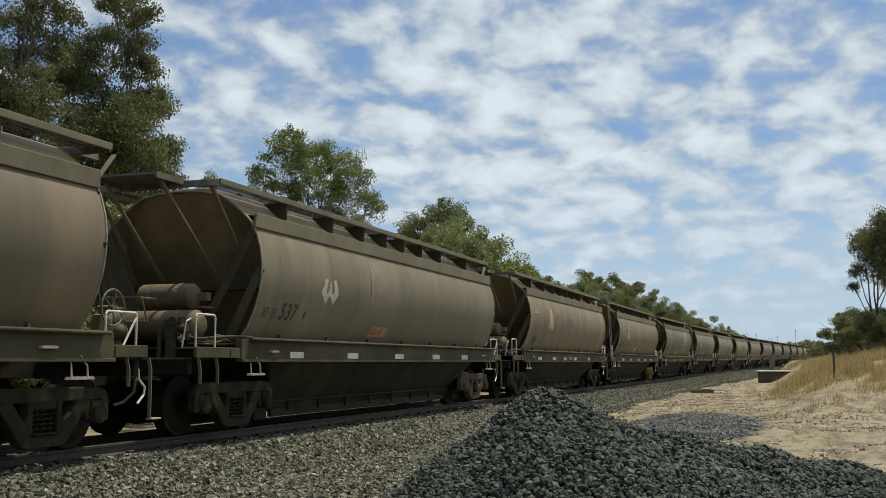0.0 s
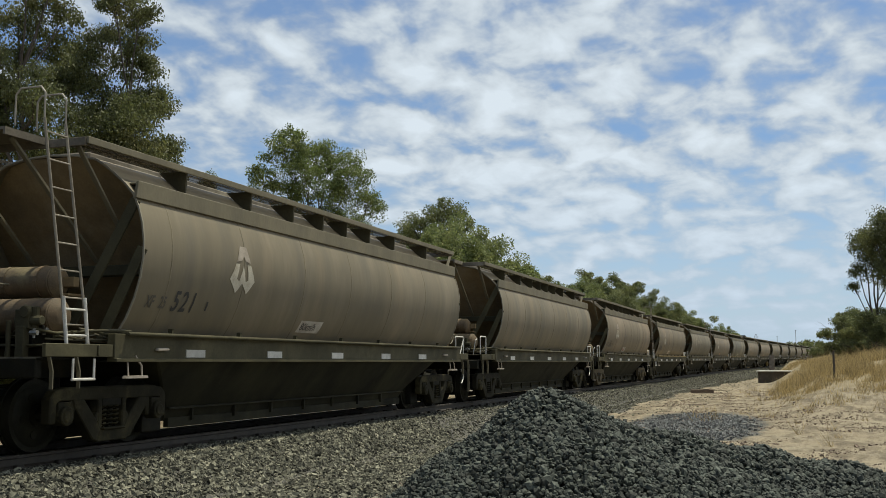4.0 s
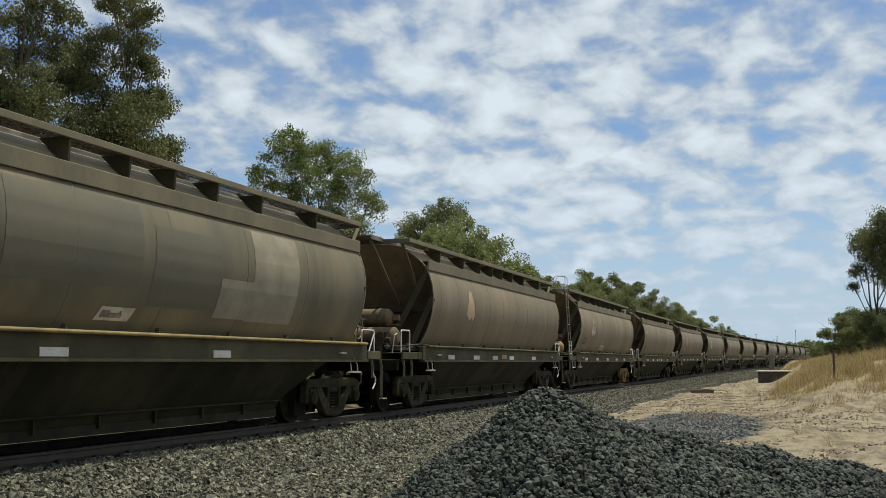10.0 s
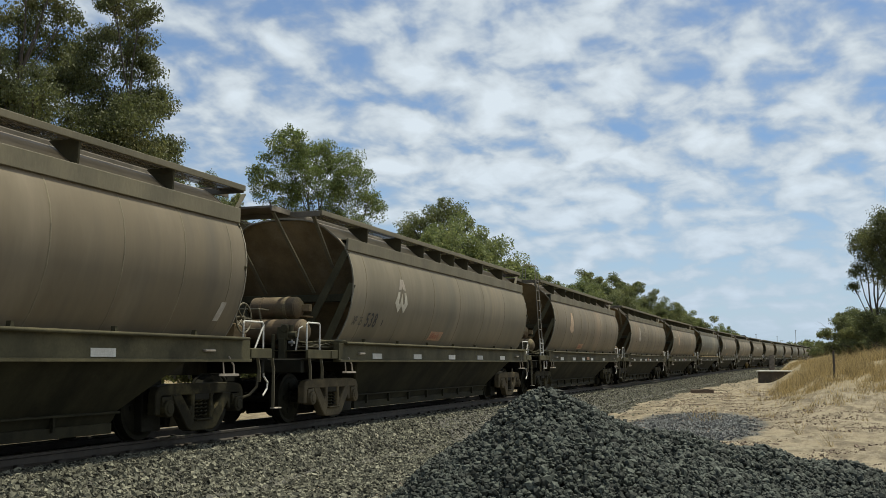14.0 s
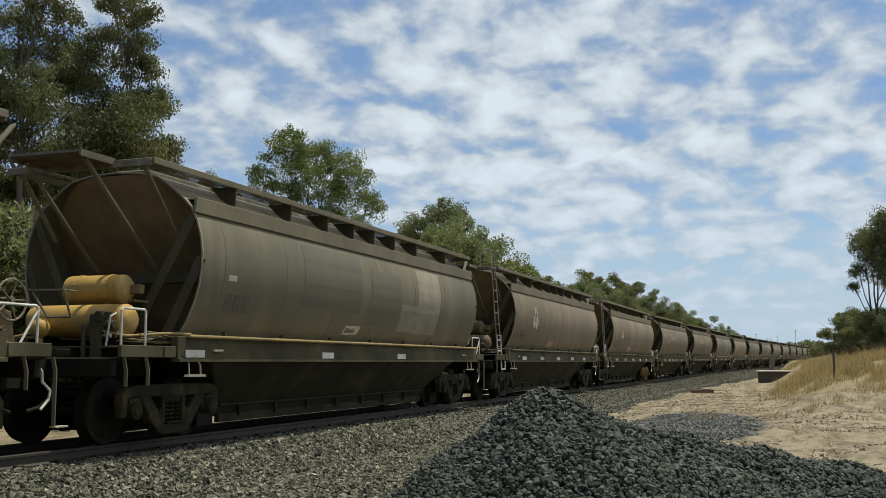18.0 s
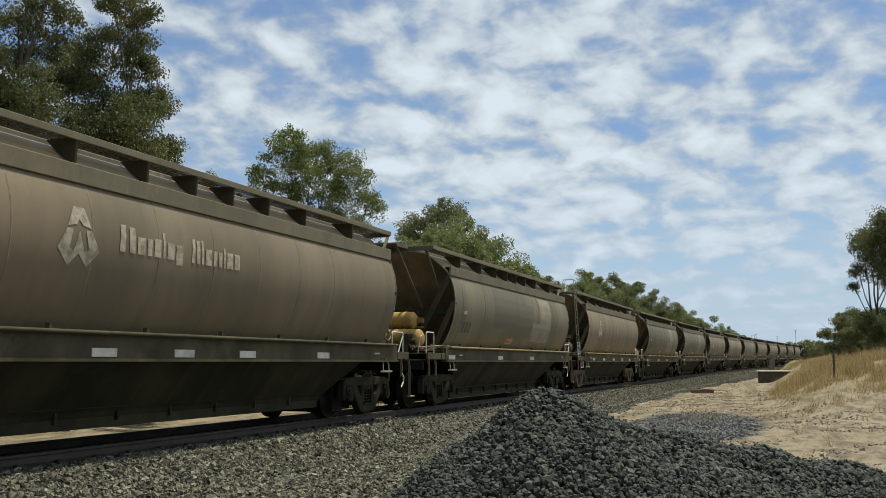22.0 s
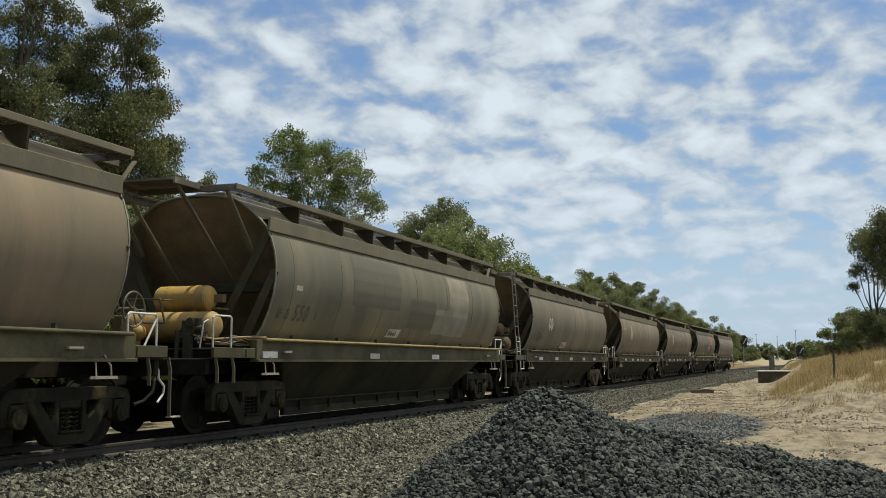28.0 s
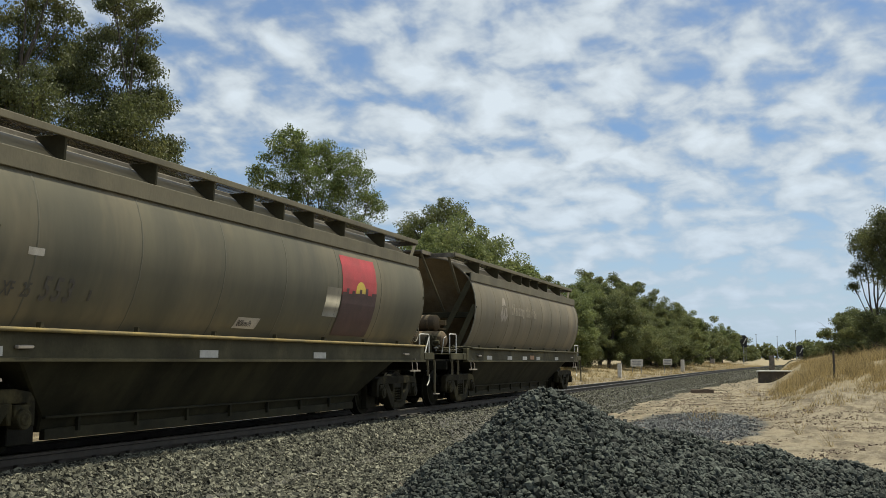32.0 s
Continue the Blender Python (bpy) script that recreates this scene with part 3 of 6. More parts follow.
def build_parts():
    proto("shell", shell_bm(), "body", "", "curved side sheets with a dusty film", smooth=True)
    # pale ring round each end: dust and an edge highlight put into its colour
    for x in (-HALF, HALF):
        bm = bmesh.new()
        ring = PROFILE + [(-y, z) for y, z in PROFILE[-2::-1]]
        prev = None
        for y, z in ring:
            k = 1.006
            q = [bm.verts.new((x + dx, y * f, 2.4 + (z - 2.4) * f)) for dx, f in ((-0.012, 0.992), (-0.012, k), (0.012, k), (0.012, 0.992))]
            if prev:
                for i in range(4):
                    j = (i + 1) % 4
                    bm.faces.new((prev[i], prev[j], q[j], q[i]))
            prev = q
        proto("end_rim", bm, "rim", "shell", "pale dusty edge of the shell with a painted highlight")
    # welded seams round the shell, with dirt in them; the older wagons have narrower sheets
    for role, places in (("seam", (-5.50, -3.70, -1.80, 0.0, 1.90, 3.80)), ("seam_old", (-5.60, -4.33, -3.06, -1.79, -0.52, 0.75, 2.02, 3.29, 4.56, 5.70))):
        for x in places:
            bm = bmesh.new()
            prev = None
            for y, z in PROFILE[:9]:
                q = [bm.verts.new((x + dx, -y - dy, z)) for dx, dy in ((-0.016, 0.001), (-0.004, 0.005), (0.004, 0.005), (0.016, 0.001))]
                if prev:
                    for i in range(3):
                        bm.faces.new((prev[i], prev[i + 1], q[i + 1], q[i]))
                prev = q
            proto("weld_seam", bm, role, "shell")
    for side in (-1, 1):
        bm = bmesh.new()
        prism(bm, [(-6.13, 3.03), (6.10, 3.03), (6.10, 3.245), (-6.09, 3.245)], 0.045, Matrix.Translation((0, side * 1.320, 0)))
        box(bm, (0.02, side * 1.225, 3.231), (12.08, 0.16, 0.02))
        proto("cant_rail", bm, "band", "", "flat grey rail along the shoulder", bevel=0.006)
        bm = bmesh.new()
        box(bm, (0, side * 1.285, 1.20), (12.9, 0.11, 0.33))
        box(bm, (0, side * 1.35, 1.055), (12.9, 0.05, 0.045))
        proto("side_sill", bm, "sill", "", "grimy side sill", bevel=0.006)
        bm = bmesh.new()
        box(bm, (0, side * 1.235, 1.372), (12.5, 0.37, 0.035))
        cyl(bm, (-6.3, side * 1.41, 1.365), (6.3, side * 1.41, 1.365), 0.024, n=8)
        proto("sill_lip", bm, "lip", "side_sill", "ledge on top of the sill", bevel=0.004)
        for x in (-5.2, -3.5, -1.75, 0.0, 1.7, 3.4, 5.1) if side < 0 else ():
            bm = bmesh.new()
            prism(bm, [(-0.03, 1.38), (0.03, 1.38), (0.02, 1.455), (-0.02, 1.455)], 0.06, Matrix.Translation((x, side * 1.26, 0)))
            proto("lug", bm, "brace", "side_sill")
    # roof: plate, open gratings along both sides, turned edges
    for side in (-1, 1):
        bm = bmesh.new()
        box(bm, (-0.16, side * 0.945, 3.632), (13.32, 0.40, 0.014))
        for y in (0.76, 0.95):
            box(bm, (-0.16, side * y, 3.614), (13.32, 0.012, 0.03))
        proto("side_walkway", bm, "mesh", "", "steel walkway along the roof's edge")
        bm = bmesh.new()
        box(bm, (-0.16, side * 1.155, 3.615), (13.36, 0.035, 0.085))
        proto("eave_rail", bm, "eave", "", "turned-down roof edge", bevel=0.005)
    for x in (-6.84, 6.52):
        bm = bmesh.new()
        box(bm, (x, 0, 3.60), (0.035, 2.27, 0.10))
        proto("end_fascia", bm, "roof", "", bevel=0.005)
    for x, s in ((-7.17, 0.68), (6.78, 0.52)):
        bm = bmesh.new()
        # a channel open below
        prism(bm, [(-0.565, 3.588), (-0.565, 3.675), (0.565, 3.675), (0.565, 3.588), (0.535, 3.588), (0.535, 3.640), (-0.535, 3.640), (-0.535, 3.588)], s,
              Matrix.Translation((x, 0, 0)) @ Matrix.Rotation(math.pi / 2, 4, "Z"))
        proto("end_walkway", bm, "roof", "", "walkway over the wagon's end")
    bm = bmesh.new()
    box(bm, (0, 0, 3.715), (11.4, 0.56, 0.09))
    proto("hatch_cover", bm, "roof", "", "long low loading hatch", bevel=0.02)
    # gussets under the eaves
    for side in (-1, 1):
        for x in (-4.75, -3.0, -1.62, -0.50, 0.48, 1.55, 2.82, 4.72):
            bm = bmesh.new()
            q = [(0.70, 3.606), (1.138, 3.606), (1.12, 3.32), (1.04, 3.30)]
            lo = [bm.verts.new((x - 0.018, side * y, z)) for y, z in q]
            hi = [bm.verts.new((x + 0.018, side * y, z)) for y, z in q]
            bm.faces.new(lo)
            bm.faces.new(hi[::-1])
            for i in range(4):
                j = (i + 1) % 4
                bm.faces.new((lo[i], hi[i], hi[j], lo[j]))
            proto("eave_gusset", bm, "gusset", "eave_rail")
    # ends: sloping sheet, beam, braces
    for end in (-1, 1):
        bm = bmesh.new()
        prev = None
        for z in (1.30, 1.56, 1.80, 2.05, 2.30, 2.50, 2.72, 2.93, 3.10, 3.225, 3.345, 3.46, 3.555, 3.61):
            x = 4.35 + 1.62 * (z - 1.30) / 2.16
            half = (side_y(z) if z > 1.36 else 1.06) - 0.035
            q = [bm.verts.new((end * (x + dx), y, z)) for dx, y in ((0, -half), (0, half), (-0.05, half), (-0.05, -half))]
            if prev:
                for i in range(4):
                    j = (i + 1) % 4
                    bm.faces.new((prev[i], prev[j], q[j], q[i]))
            else:
                bm.faces.new(q)
            prev = q
        bm.faces.new(prev[::-1])
        proto("slope_sheet", bm, "endsheet", "", "sloping hopper end sheet")
        bm = bmesh.new()
        box(bm, (end * 5.35, 0, 2.22), (0.16, 2.5, 0.14))
        proto("end_beam", bm, "brace", "", bevel=0.01)
        for side in (-1, 1):
            for y0, z0, y1, z1 in ((1.30, 3.02, 0.50, 1.50), (1.42, 2.42, 0.92, 1.30)):
                bm = bmesh.new()
                a = Vector((end * 6.08, side * y0, z0))
                b = Vector((end * (6.08 + 0.10), side * y1, z1))
                m = Matrix.Translation((a + b) / 2) @ (b - a).to_track_quat("Z", "X").to_matrix().to_4x4()
                box_m = m @ Matrix.Diagonal((0.13, 0.04, (b - a).length, 1))
                bmesh.ops.create_cube(bm, size=1.0, matrix=box_m)
                proto("end_brace", bm, "brace", "", bevel=0.008)
            bm = bmesh.new()
            a, b = Vector((end * 6.80, side * 0.98, 3.58)), Vector((end * 6.02, side * 1.00, 2.72))
            m = Matrix.Translation((a + b) / 2) @ (b - a).to_track_quat("Z", "X").to_matrix().to_4x4()
            bmesh.ops.create_cube(bm, size=1.0, matrix=m @ Matrix.Diagonal((0.03, 0.065, (b - a).length, 1)))
            proto("roof_strut", bm, "strut", "", bevel=0.004)
            if end < 0:
                bm = bmesh.new()
                a, b = Vector((-7.30, side * 0.46, 3.60)), Vector((-5.75, side * 0.50, 2.30))
                m = Matrix.Translation((a + b) / 2) @ (b - a).to_track_quat("Z", "X").to_matrix().to_4x4()
                bmesh.ops.create_cube(bm, size=1.0, matrix=m @ Matrix.Diagonal((0.035, 0.06, (b - a).length, 1)))
                proto("walkway_strut", bm, "strut", "", bevel=0.004)
    # end platforms and headstocks
    for x0, x1 in ((-7.60, -6.46), (6.46, 7.14)):
        s = -1 if x0 < 0 else 1
        c = (x0 + x1) / 2
        bm = bmesh.new()
        box(bm, (c - s * 0.22, 0, 1.222), (x1 - x0 - 0.44, 2.54, 0.025))
        for side in (-1, 1):
            box(bm, (c, side * 1.30, 1.162), (x1 - x0, 0.05, 0.145))
            box(bm, (c - s * 0.30, side * 1.332, 1.165), (0.03, 0.018, 0.125))
        proto("end_platform", bm, "platform", "", "grey end platform and headstock", bevel=0.006)
        bm = bmesh.new()
        e = x0 if s < 0 else x1
        box(bm, (e - s * 0.24, 0, 1.075), (0.46, 2.53, 0.03))
        box(bm, (e - s * 0.05, 0, 0.97), (0.10, 2.40, 0.22))
        proto("headstock", bm, "dark", "", "dark headstock beam", bevel=0.01)
        bm = bmesh.new()
        box(bm, (c - s * 0.4, 0, 1.02), (2.4, 0.50, 0.36))
        box(bm, (s * 4.88, 0.0, 0.50), (0.42, 1.56, 0.76))
        proto("centre_sill", bm, "dark", "", bevel=0.01)
        # coupler
        bm = bmesh.new()
        e = x0 if s < 0 else x1
        reach = 0.42
        box(bm, (e + s * 0.18, 0, 0.86), (0.40, 0.16, 0.18))
        box(bm, (e + s * reach, 0, 0.86), (0.28, 0.30, 0.30))
        box(bm, (e + s * (reach + 0.10), 0.06 * s, 0.86), (0.12, 0.14, 0.34))
        proto("coupler", bm, "dark", "", "automatic coupler", bevel=0.02)
        bm = bmesh.new()
        y = -0.42
        pipe(bm, [(e, y, 0.86), (e + s * 0.10, y - 0.03, 0.76), (e + s * 0.16, y - 0.05, 0.62), (e + s * 0.30, y, 0.50), (e + s * 0.46, y + 0.04, 0.46)], 0.024)
        proto("brake_hose", bm, "dark", "")
        bm = bmesh.new()
        y = -1.12
        pipe(bm, [(e + s * 0.02, y, 1.0), (e + s * 0.10, y, 0.93), (e + s * 0.11, y, 0.82), (e + s * 0.24, y, 0.72), (e + s * 0.22, y, 0.62), (e + s * 0.10, y, 0.52)], 0.015)
        if s > 0:
            box(bm, (e - 0.02, y, 0.99), (0.06, 0.05, 0.16))
            proto("uncoupling_lever", bm, "white", "", "bent white uncoupling lever")
        else:
            bm.free()
        for side in (-1, 1):
            bm = bmesh.new()
            h0, h1 = (-7.51, -7.03) if s < 0 else (6.40, 6.99)
            hand_loop(bm, h0, h1, side * 1.25, 1.225, 1.68 if s < 0 else 1.63, 0.015)
            if s < 0:
                pipe(bm, [(h0 + 0.02, side * 1.16, 1.62), (h0 - 0.05, side * 1.13, 1.58), (h0 - 0.06, side * 1.08, 1.225)], 0.012)
            else:
                pipe(bm, [(h1, side * 1.25, 1.58), (h1 - 0.25, side * 1.25, 1.225)], 0.014)
            proto("handrail", bm, "white", "", "white tubular handrail")
            # side steps
            bm = bmesh.new()
            xs = -6.08 if s < 0 else 5.83
            pipe(bm, [(xs - 0.13, side * 1.345, 1.06), (xs - 0.13, side * 1.365, 0.855)], 0.011)
            pipe(bm, [(xs + 0.02, side * 1.345, 1.11), (xs + 0.13, side * 1.36, 0.99), (xs + 0.14, side * 1.365, 0.855)], 0.012)
            prism(bm, [(-0.20, -0.016), (0.20, -0.016), (0.185, 0.016), (-0.185, 0.016)], 0.09, Matrix.Translation((xs, side * 1.37, 0.855)))
            proto("foot_step", bm, "step", "", "pale foot step on a bent bracket")
            xs = -7.28 if s < 0 else 6.98
            for dx, low in ((-0.22, 0.74), (0.22, 0.74 if s < 0 else 0.34)):
                bm = bmesh.new()
                pts = [(dx, 1.09), (dx + 0.05, 0.94), (dx + 0.05, low), (dx + 0.035, low), (dx + 0.035, 0.93), (dx - 0.015, 1.09)]
                prism(bm, pts, 0.045, Matrix.Translation((xs, side * 1.295, 0)))
                proto("step_iron", bm, "strut", "", "flat bent step iron")
            if s > 0:
                bm = bmesh.new()
                box(bm, (xs + 0.35, side * 1.30, 0.335), (0.20, 0.09, 0.02))
                proto("step_tread", bm, "step", "", "pale step tread", bevel=0.004)
    # brake reservoirs on the near platform
    bm = bmesh.new()
    cyl(bm, (-6.58, -0.60, 1.98), (-6.58, 0.24, 1.98), 0.195, n=20)
    for y, d in ((-0.60, -0.07), (0.24, 0.07)):
        cyl(bm, (-6.58, y, 1.98), (-6.58, y + d, 1.98), 0.195, 0.12, n=20)
    proto("upper_reservoir", bm, "tank", "", "air reservoir across the wagon's end", bevel=0.012, smooth=True)
    bm = bmesh.new()
    box(bm, (-6.52, -0.72, 1.98), (0.10, 0.20, 0.12))
    box(bm, (-6.42, -0.2, 1.83), (0.30, 1.1, 0.03))
    proto("reservoir_bracket", bm, "endsheet", "upper_reservoir", bevel=0.006)
    for y in (-0.42, 0.06):
        bm = bmesh.new()
        cyl(bm, (-6.58, y - 0.025, 1.98), (-6.58, y + 0.025, 1.98), 0.203, n=20)
        proto("reservoir_strap", bm, "tank", "upper_reservoir")
    bm = bmesh.new()
    cyl(bm, (-6.86, -0.86, 1.56), (-6.86, 0.56, 1.56), 0.21, n=20)
    for y, d in ((-0.86, -0.08), (0.56, 0.08)):
        cyl(bm, (-6.86, y, 1.56), (-6.86, y + d, 1.56), 0.21, 0.12, n=20)
    proto("lower_reservoir", bm, "tank", "", "long air reservoir on the end platform", bevel=0.012, smooth=True)
    for y in (-0.62, 0.34):
        bm = bmesh.new()
        box(bm, (-6.86, y, 1.33), (0.34, 0.05, 0.20))
        proto("reservoir_saddle", bm, "dark", "lower_reservoir")
    bm = bmesh.new()
    bmesh.ops.create_uvsphere(bm, u_segments=14, v_segments=8, radius=0.13, matrix=Matrix.Translation((-7.22, 0.20, 1.46)))
    cyl(bm, (-7.22, 0.20, 1.08), (-7.22, 0.20, 1.40), 0.05)
    proto("brake_cylinder", bm, "tank", "", smooth=True)
    bm = bmesh.new()
    box(bm, (-7.10, -0.62, 1.52), (0.16, 0.20, 0.22))
    cyl(bm, (-7.20, -0.66, 1.60), (-7.06, -0.66, 1.60), 0.07)
    cyl(bm, (-7.12, -0.86, 1.50), (-7.12, -0.50, 1.50), 0.055)
    cyl(bm, (-7.10, -0.74, 1.40), (-7.10, -0.74, 1.66), 0.045)
    cyl(bm, (-7.20, -0.46, 1.08), (-7.20, -0.46, 1.50), 0.03)
    box(bm, (-7.16, -0.62, 1.26), (0.10, 0.12, 0.36))
    proto("brake_valve", bm, "brace", "", "dusty brake valve block", bevel=0.008)
    bm = bmesh.new()
    pipe(bm, [(-7.30, 0.30, 1.95), (-7.34, 0.35, 1.94), (-7.34, -0.25, 1.93), (-7.20, -0.25, 1.60), (-7.20, 0.10, 1.60), (-7.30, 0.30, 1.95)], 0.015)
    pipe(bm, [(-7.34, -0.25, 1.93), (-7.0, -0.25, 1.93)], 0.013)
    proto("pipe_guard", bm, "strut", "", "thin bent pipe guard")
    for a in (((-7.16, -0.70, 1.42), (-7.0, -0.95, 1.36), (-6.5, -1.18, 1.40), (-6.1, -1.30, 1.40)),
              ((-7.05, -0.5, 1.42), (-6.9, -0.2, 1.34), (-6.6, 0.3, 1.36)),
              ((-7.14, -0.60, 1.62), (-6.9, -0.45, 1.74), (-6.6, -0.40, 1.80)),
              ((-7.22, 0.30, 1.40), (-7.30, 0.6, 1.34), (-7.2, 0.9, 1.34))):
        bm = bmesh.new()
        pipe(bm, list(a), 0.016)
        proto("brake_pipe", bm, "valve", "")
    # tangle of pipes along the platform's edge
    rnd = random.Random(5)
    for i in range(5):
        bm = bmesh.new()
        z = 1.27 + 0.03 * i
        pts = [(-7.0 + 0.05 * i, -0.80 - 0.08 * i, z + 0.03)]
        for j in range(1, 5):
            pts.append((-7.0 + 0.24 * j, -1.0 - 0.05 * j + rnd.uniform(-0.05, 0.05), z + rnd.uniform(-0.03, 0.03)))
        pipe(bm, pts, 0.011, 6)
        proto("brake_pipe", bm, "valve" if i % 2 else "strut", "")
    for x, y, z, r in ((-7.02, -0.80, 1.40, 0.035), (-6.94, -0.72, 1.46, 0.030), (-7.18, -0.80, 1.36, 0.028)):
        bm = bmesh.new()
        cyl(bm, (x, y - 0.05, z), (x, y + 0.05, z), r, n=8)
        cyl(bm, (x, y, z - 0.06), (x, y, z + 0.05), r * 0.6, n=6)
        proto("pipe_fitting", bm, "alloy", "brake_valve")
    # hand brake wheel on its stand at the trailing end
    bm = bmesh.new()
    prism(bm, [(6.76, 1.225), (7.12, 1.225), (7.05, 1.58), (6.84, 1.62)], 0.14, Matrix.Translation((0, -0.78, 0)))
    proto("brake_stand", bm, "endsheet", "", "sheet metal hand brake stand", bevel=0.01)
    bm = bmesh.new()
    ring = [Vector((6.95 + 0.225 * math.cos(a * math.pi / 10), -0.93, 1.70 + 0.225 * math.sin(a * math.pi / 10))) for a in range(21)]
    pipe(bm, ring, 0.014, 6)
    for a in range(5):
        cyl(bm, (6.95, -0.91, 1.70), (6.95 + 0.22 * math.cos(a * 1.2566), -0.93, 1.70 + 0.22 * math.sin(a * 1.2566)), 0.010, n=6)
    cyl(bm, (6.95, -0.95, 1.70), (6.95, -0.72, 1.70), 0.032, n=10)
    cyl(bm, (6.95, -0.78, 1.55), (6.95, -0.78, 1.72), 0.04, n=8)
    proto("hand_wheel", bm, "strut", "brake_stand", "spoked hand brake wheel")
    # hopper belly; its near-black paint also holds the shade under the wagon
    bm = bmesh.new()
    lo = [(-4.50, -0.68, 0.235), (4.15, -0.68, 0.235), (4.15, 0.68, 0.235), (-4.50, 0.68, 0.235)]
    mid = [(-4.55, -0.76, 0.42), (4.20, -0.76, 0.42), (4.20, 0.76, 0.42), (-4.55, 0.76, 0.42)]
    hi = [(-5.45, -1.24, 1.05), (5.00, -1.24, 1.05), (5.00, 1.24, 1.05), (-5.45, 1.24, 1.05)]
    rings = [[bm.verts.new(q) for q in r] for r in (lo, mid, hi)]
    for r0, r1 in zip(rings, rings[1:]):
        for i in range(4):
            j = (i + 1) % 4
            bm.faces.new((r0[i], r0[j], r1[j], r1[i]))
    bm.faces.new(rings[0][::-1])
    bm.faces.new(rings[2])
    proto("hopper_belly", bm, "belly", "", "tapering hopper bottom with shade in its dark paint", bevel=0.02)
    for side in (-1, 1):
        bm = bmesh.new()
        box(bm, (-0.17, side * 0.70, 0.21), (8.55, 0.08, 0.13))
        box(bm, (-0.17, side * 0.775, 0.405), (8.7, 0.07, 0.03))
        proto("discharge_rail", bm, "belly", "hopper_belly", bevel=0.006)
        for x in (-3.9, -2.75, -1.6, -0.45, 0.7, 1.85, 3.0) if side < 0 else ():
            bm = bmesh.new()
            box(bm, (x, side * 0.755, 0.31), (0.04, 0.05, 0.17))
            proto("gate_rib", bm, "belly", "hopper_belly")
    # reflectors on both sills
    for side in (-1, 1):
        for w in (0.45, 0.45, 0.45, 0.45, 0.45):
            bm = bmesh.new()
            box(bm, (0, side * 1.345, 1.142), (w, 0.012, 0.10))
            proto("reflector", bm, "reflector", "side_sill", "white rectangular reflector")
        bm = bmesh.new()
        prism(bm, [(-5.66, 1.165), (-5.44, 1.17), (-5.41, 1.19), (-5.44, 1.21), (-5.66, 1.205)], 0.06, Matrix.Translation((0, side * 1.37, 0)))
        proto("pole_socket", bm, "socket", "side_sill", bevel=0.01)
        bm = bmesh.new()
        prism(bm, [(5.18, 1.17), (5.42, 1.17), (5.45, 1.19), (5.42, 1.21), (5.18, 1.205)], 0.06, Matrix.Translation((0, side * 1.37, 0)))
        proto("pole_socket", bm, "socket", "side_sill", bevel=0.01)


def ladder_bm():
    bm = bmesh.new()
    lo, hi = (-7.16, -6.80), (-7.62, -7.28)
    for a, b in zip(lo, hi):
        pipe(bm, [(a, -1.22, 1.30), (b, -1.20, 3.70)], 0.016)
    for i in range(8):
        t = (i + 0.5) / 8
        a = [q0 + (q1 - q0) * t for q0, q1 in zip(lo, hi)]
        cyl(bm, (a[0], -1.21, 1.30 + 2.40 * t), (a[1], -1.21, 1.30 + 2.40 * t), 0.010, n=6)
    return bm


def ladder_foot_bm():
    """The stouter white foot of the ladder, and the step below it."""
    bm = bmesh.new()
    for x in (-7.165, -6.805):
        pipe(bm, [(x, -1.235, 1.225), (x - 0.075, -1.23, 1.76)], 0.021)
        pipe(bm, [(x, -1.335, 1.07), (x, -1.335, 0.84)], 0.014)
    for z, dx in ((1.33, -0.015), (1.62, -0.055)):
        cyl(bm, (-7.165 + dx, -1.235, z), (-6.805 + dx, -1.235, z), 0.013, n=6)
    cyl(bm, (-7.18, -1.335, 0.84), (-6.79, -1.335, 0.84), 0.016, n=6)
    return bm


def hoop_bm(x):
    bm = bmesh.new()
    pipe(bm, [(x, -1.20, 3.64), (x, -1.20, 3.98), (x, -1.14, 4.05), (x, -0.86, 4.05), (x, -0.80, 3.98), (x, -0.80, 3.64)], 0.011, 6)
    return bm


# bogie, built round its own centre; the frame is one casting, wheelsets turn in it
def coil(bm, x, y, z, radius, r, turns=6, steps=8, n=5):
    """A wound spring as one closed tube."""
    rings = []
    for i in range(turns * steps + 1):
        a = 2 * math.pi * i / steps
        rings.append([bm.verts.new((x + (radius + r * math.cos(b)) * math.cos(a), y + (radius + r * math.cos(b)) * math.sin(a), z + 0.052 * i / steps + r * math.sin(b)))
                      for b in (2 * math.pi * k / n for k in range(n))])
    for p, q in zip(rings, rings[1:]):
        for k in range(n):
            bm.faces.new((p[k], p[(k + 1) % n], q[(k + 1) % n], q[k]))
    bm.faces.new(rings[0][::-1])
    bm.faces.new(rings[-1])


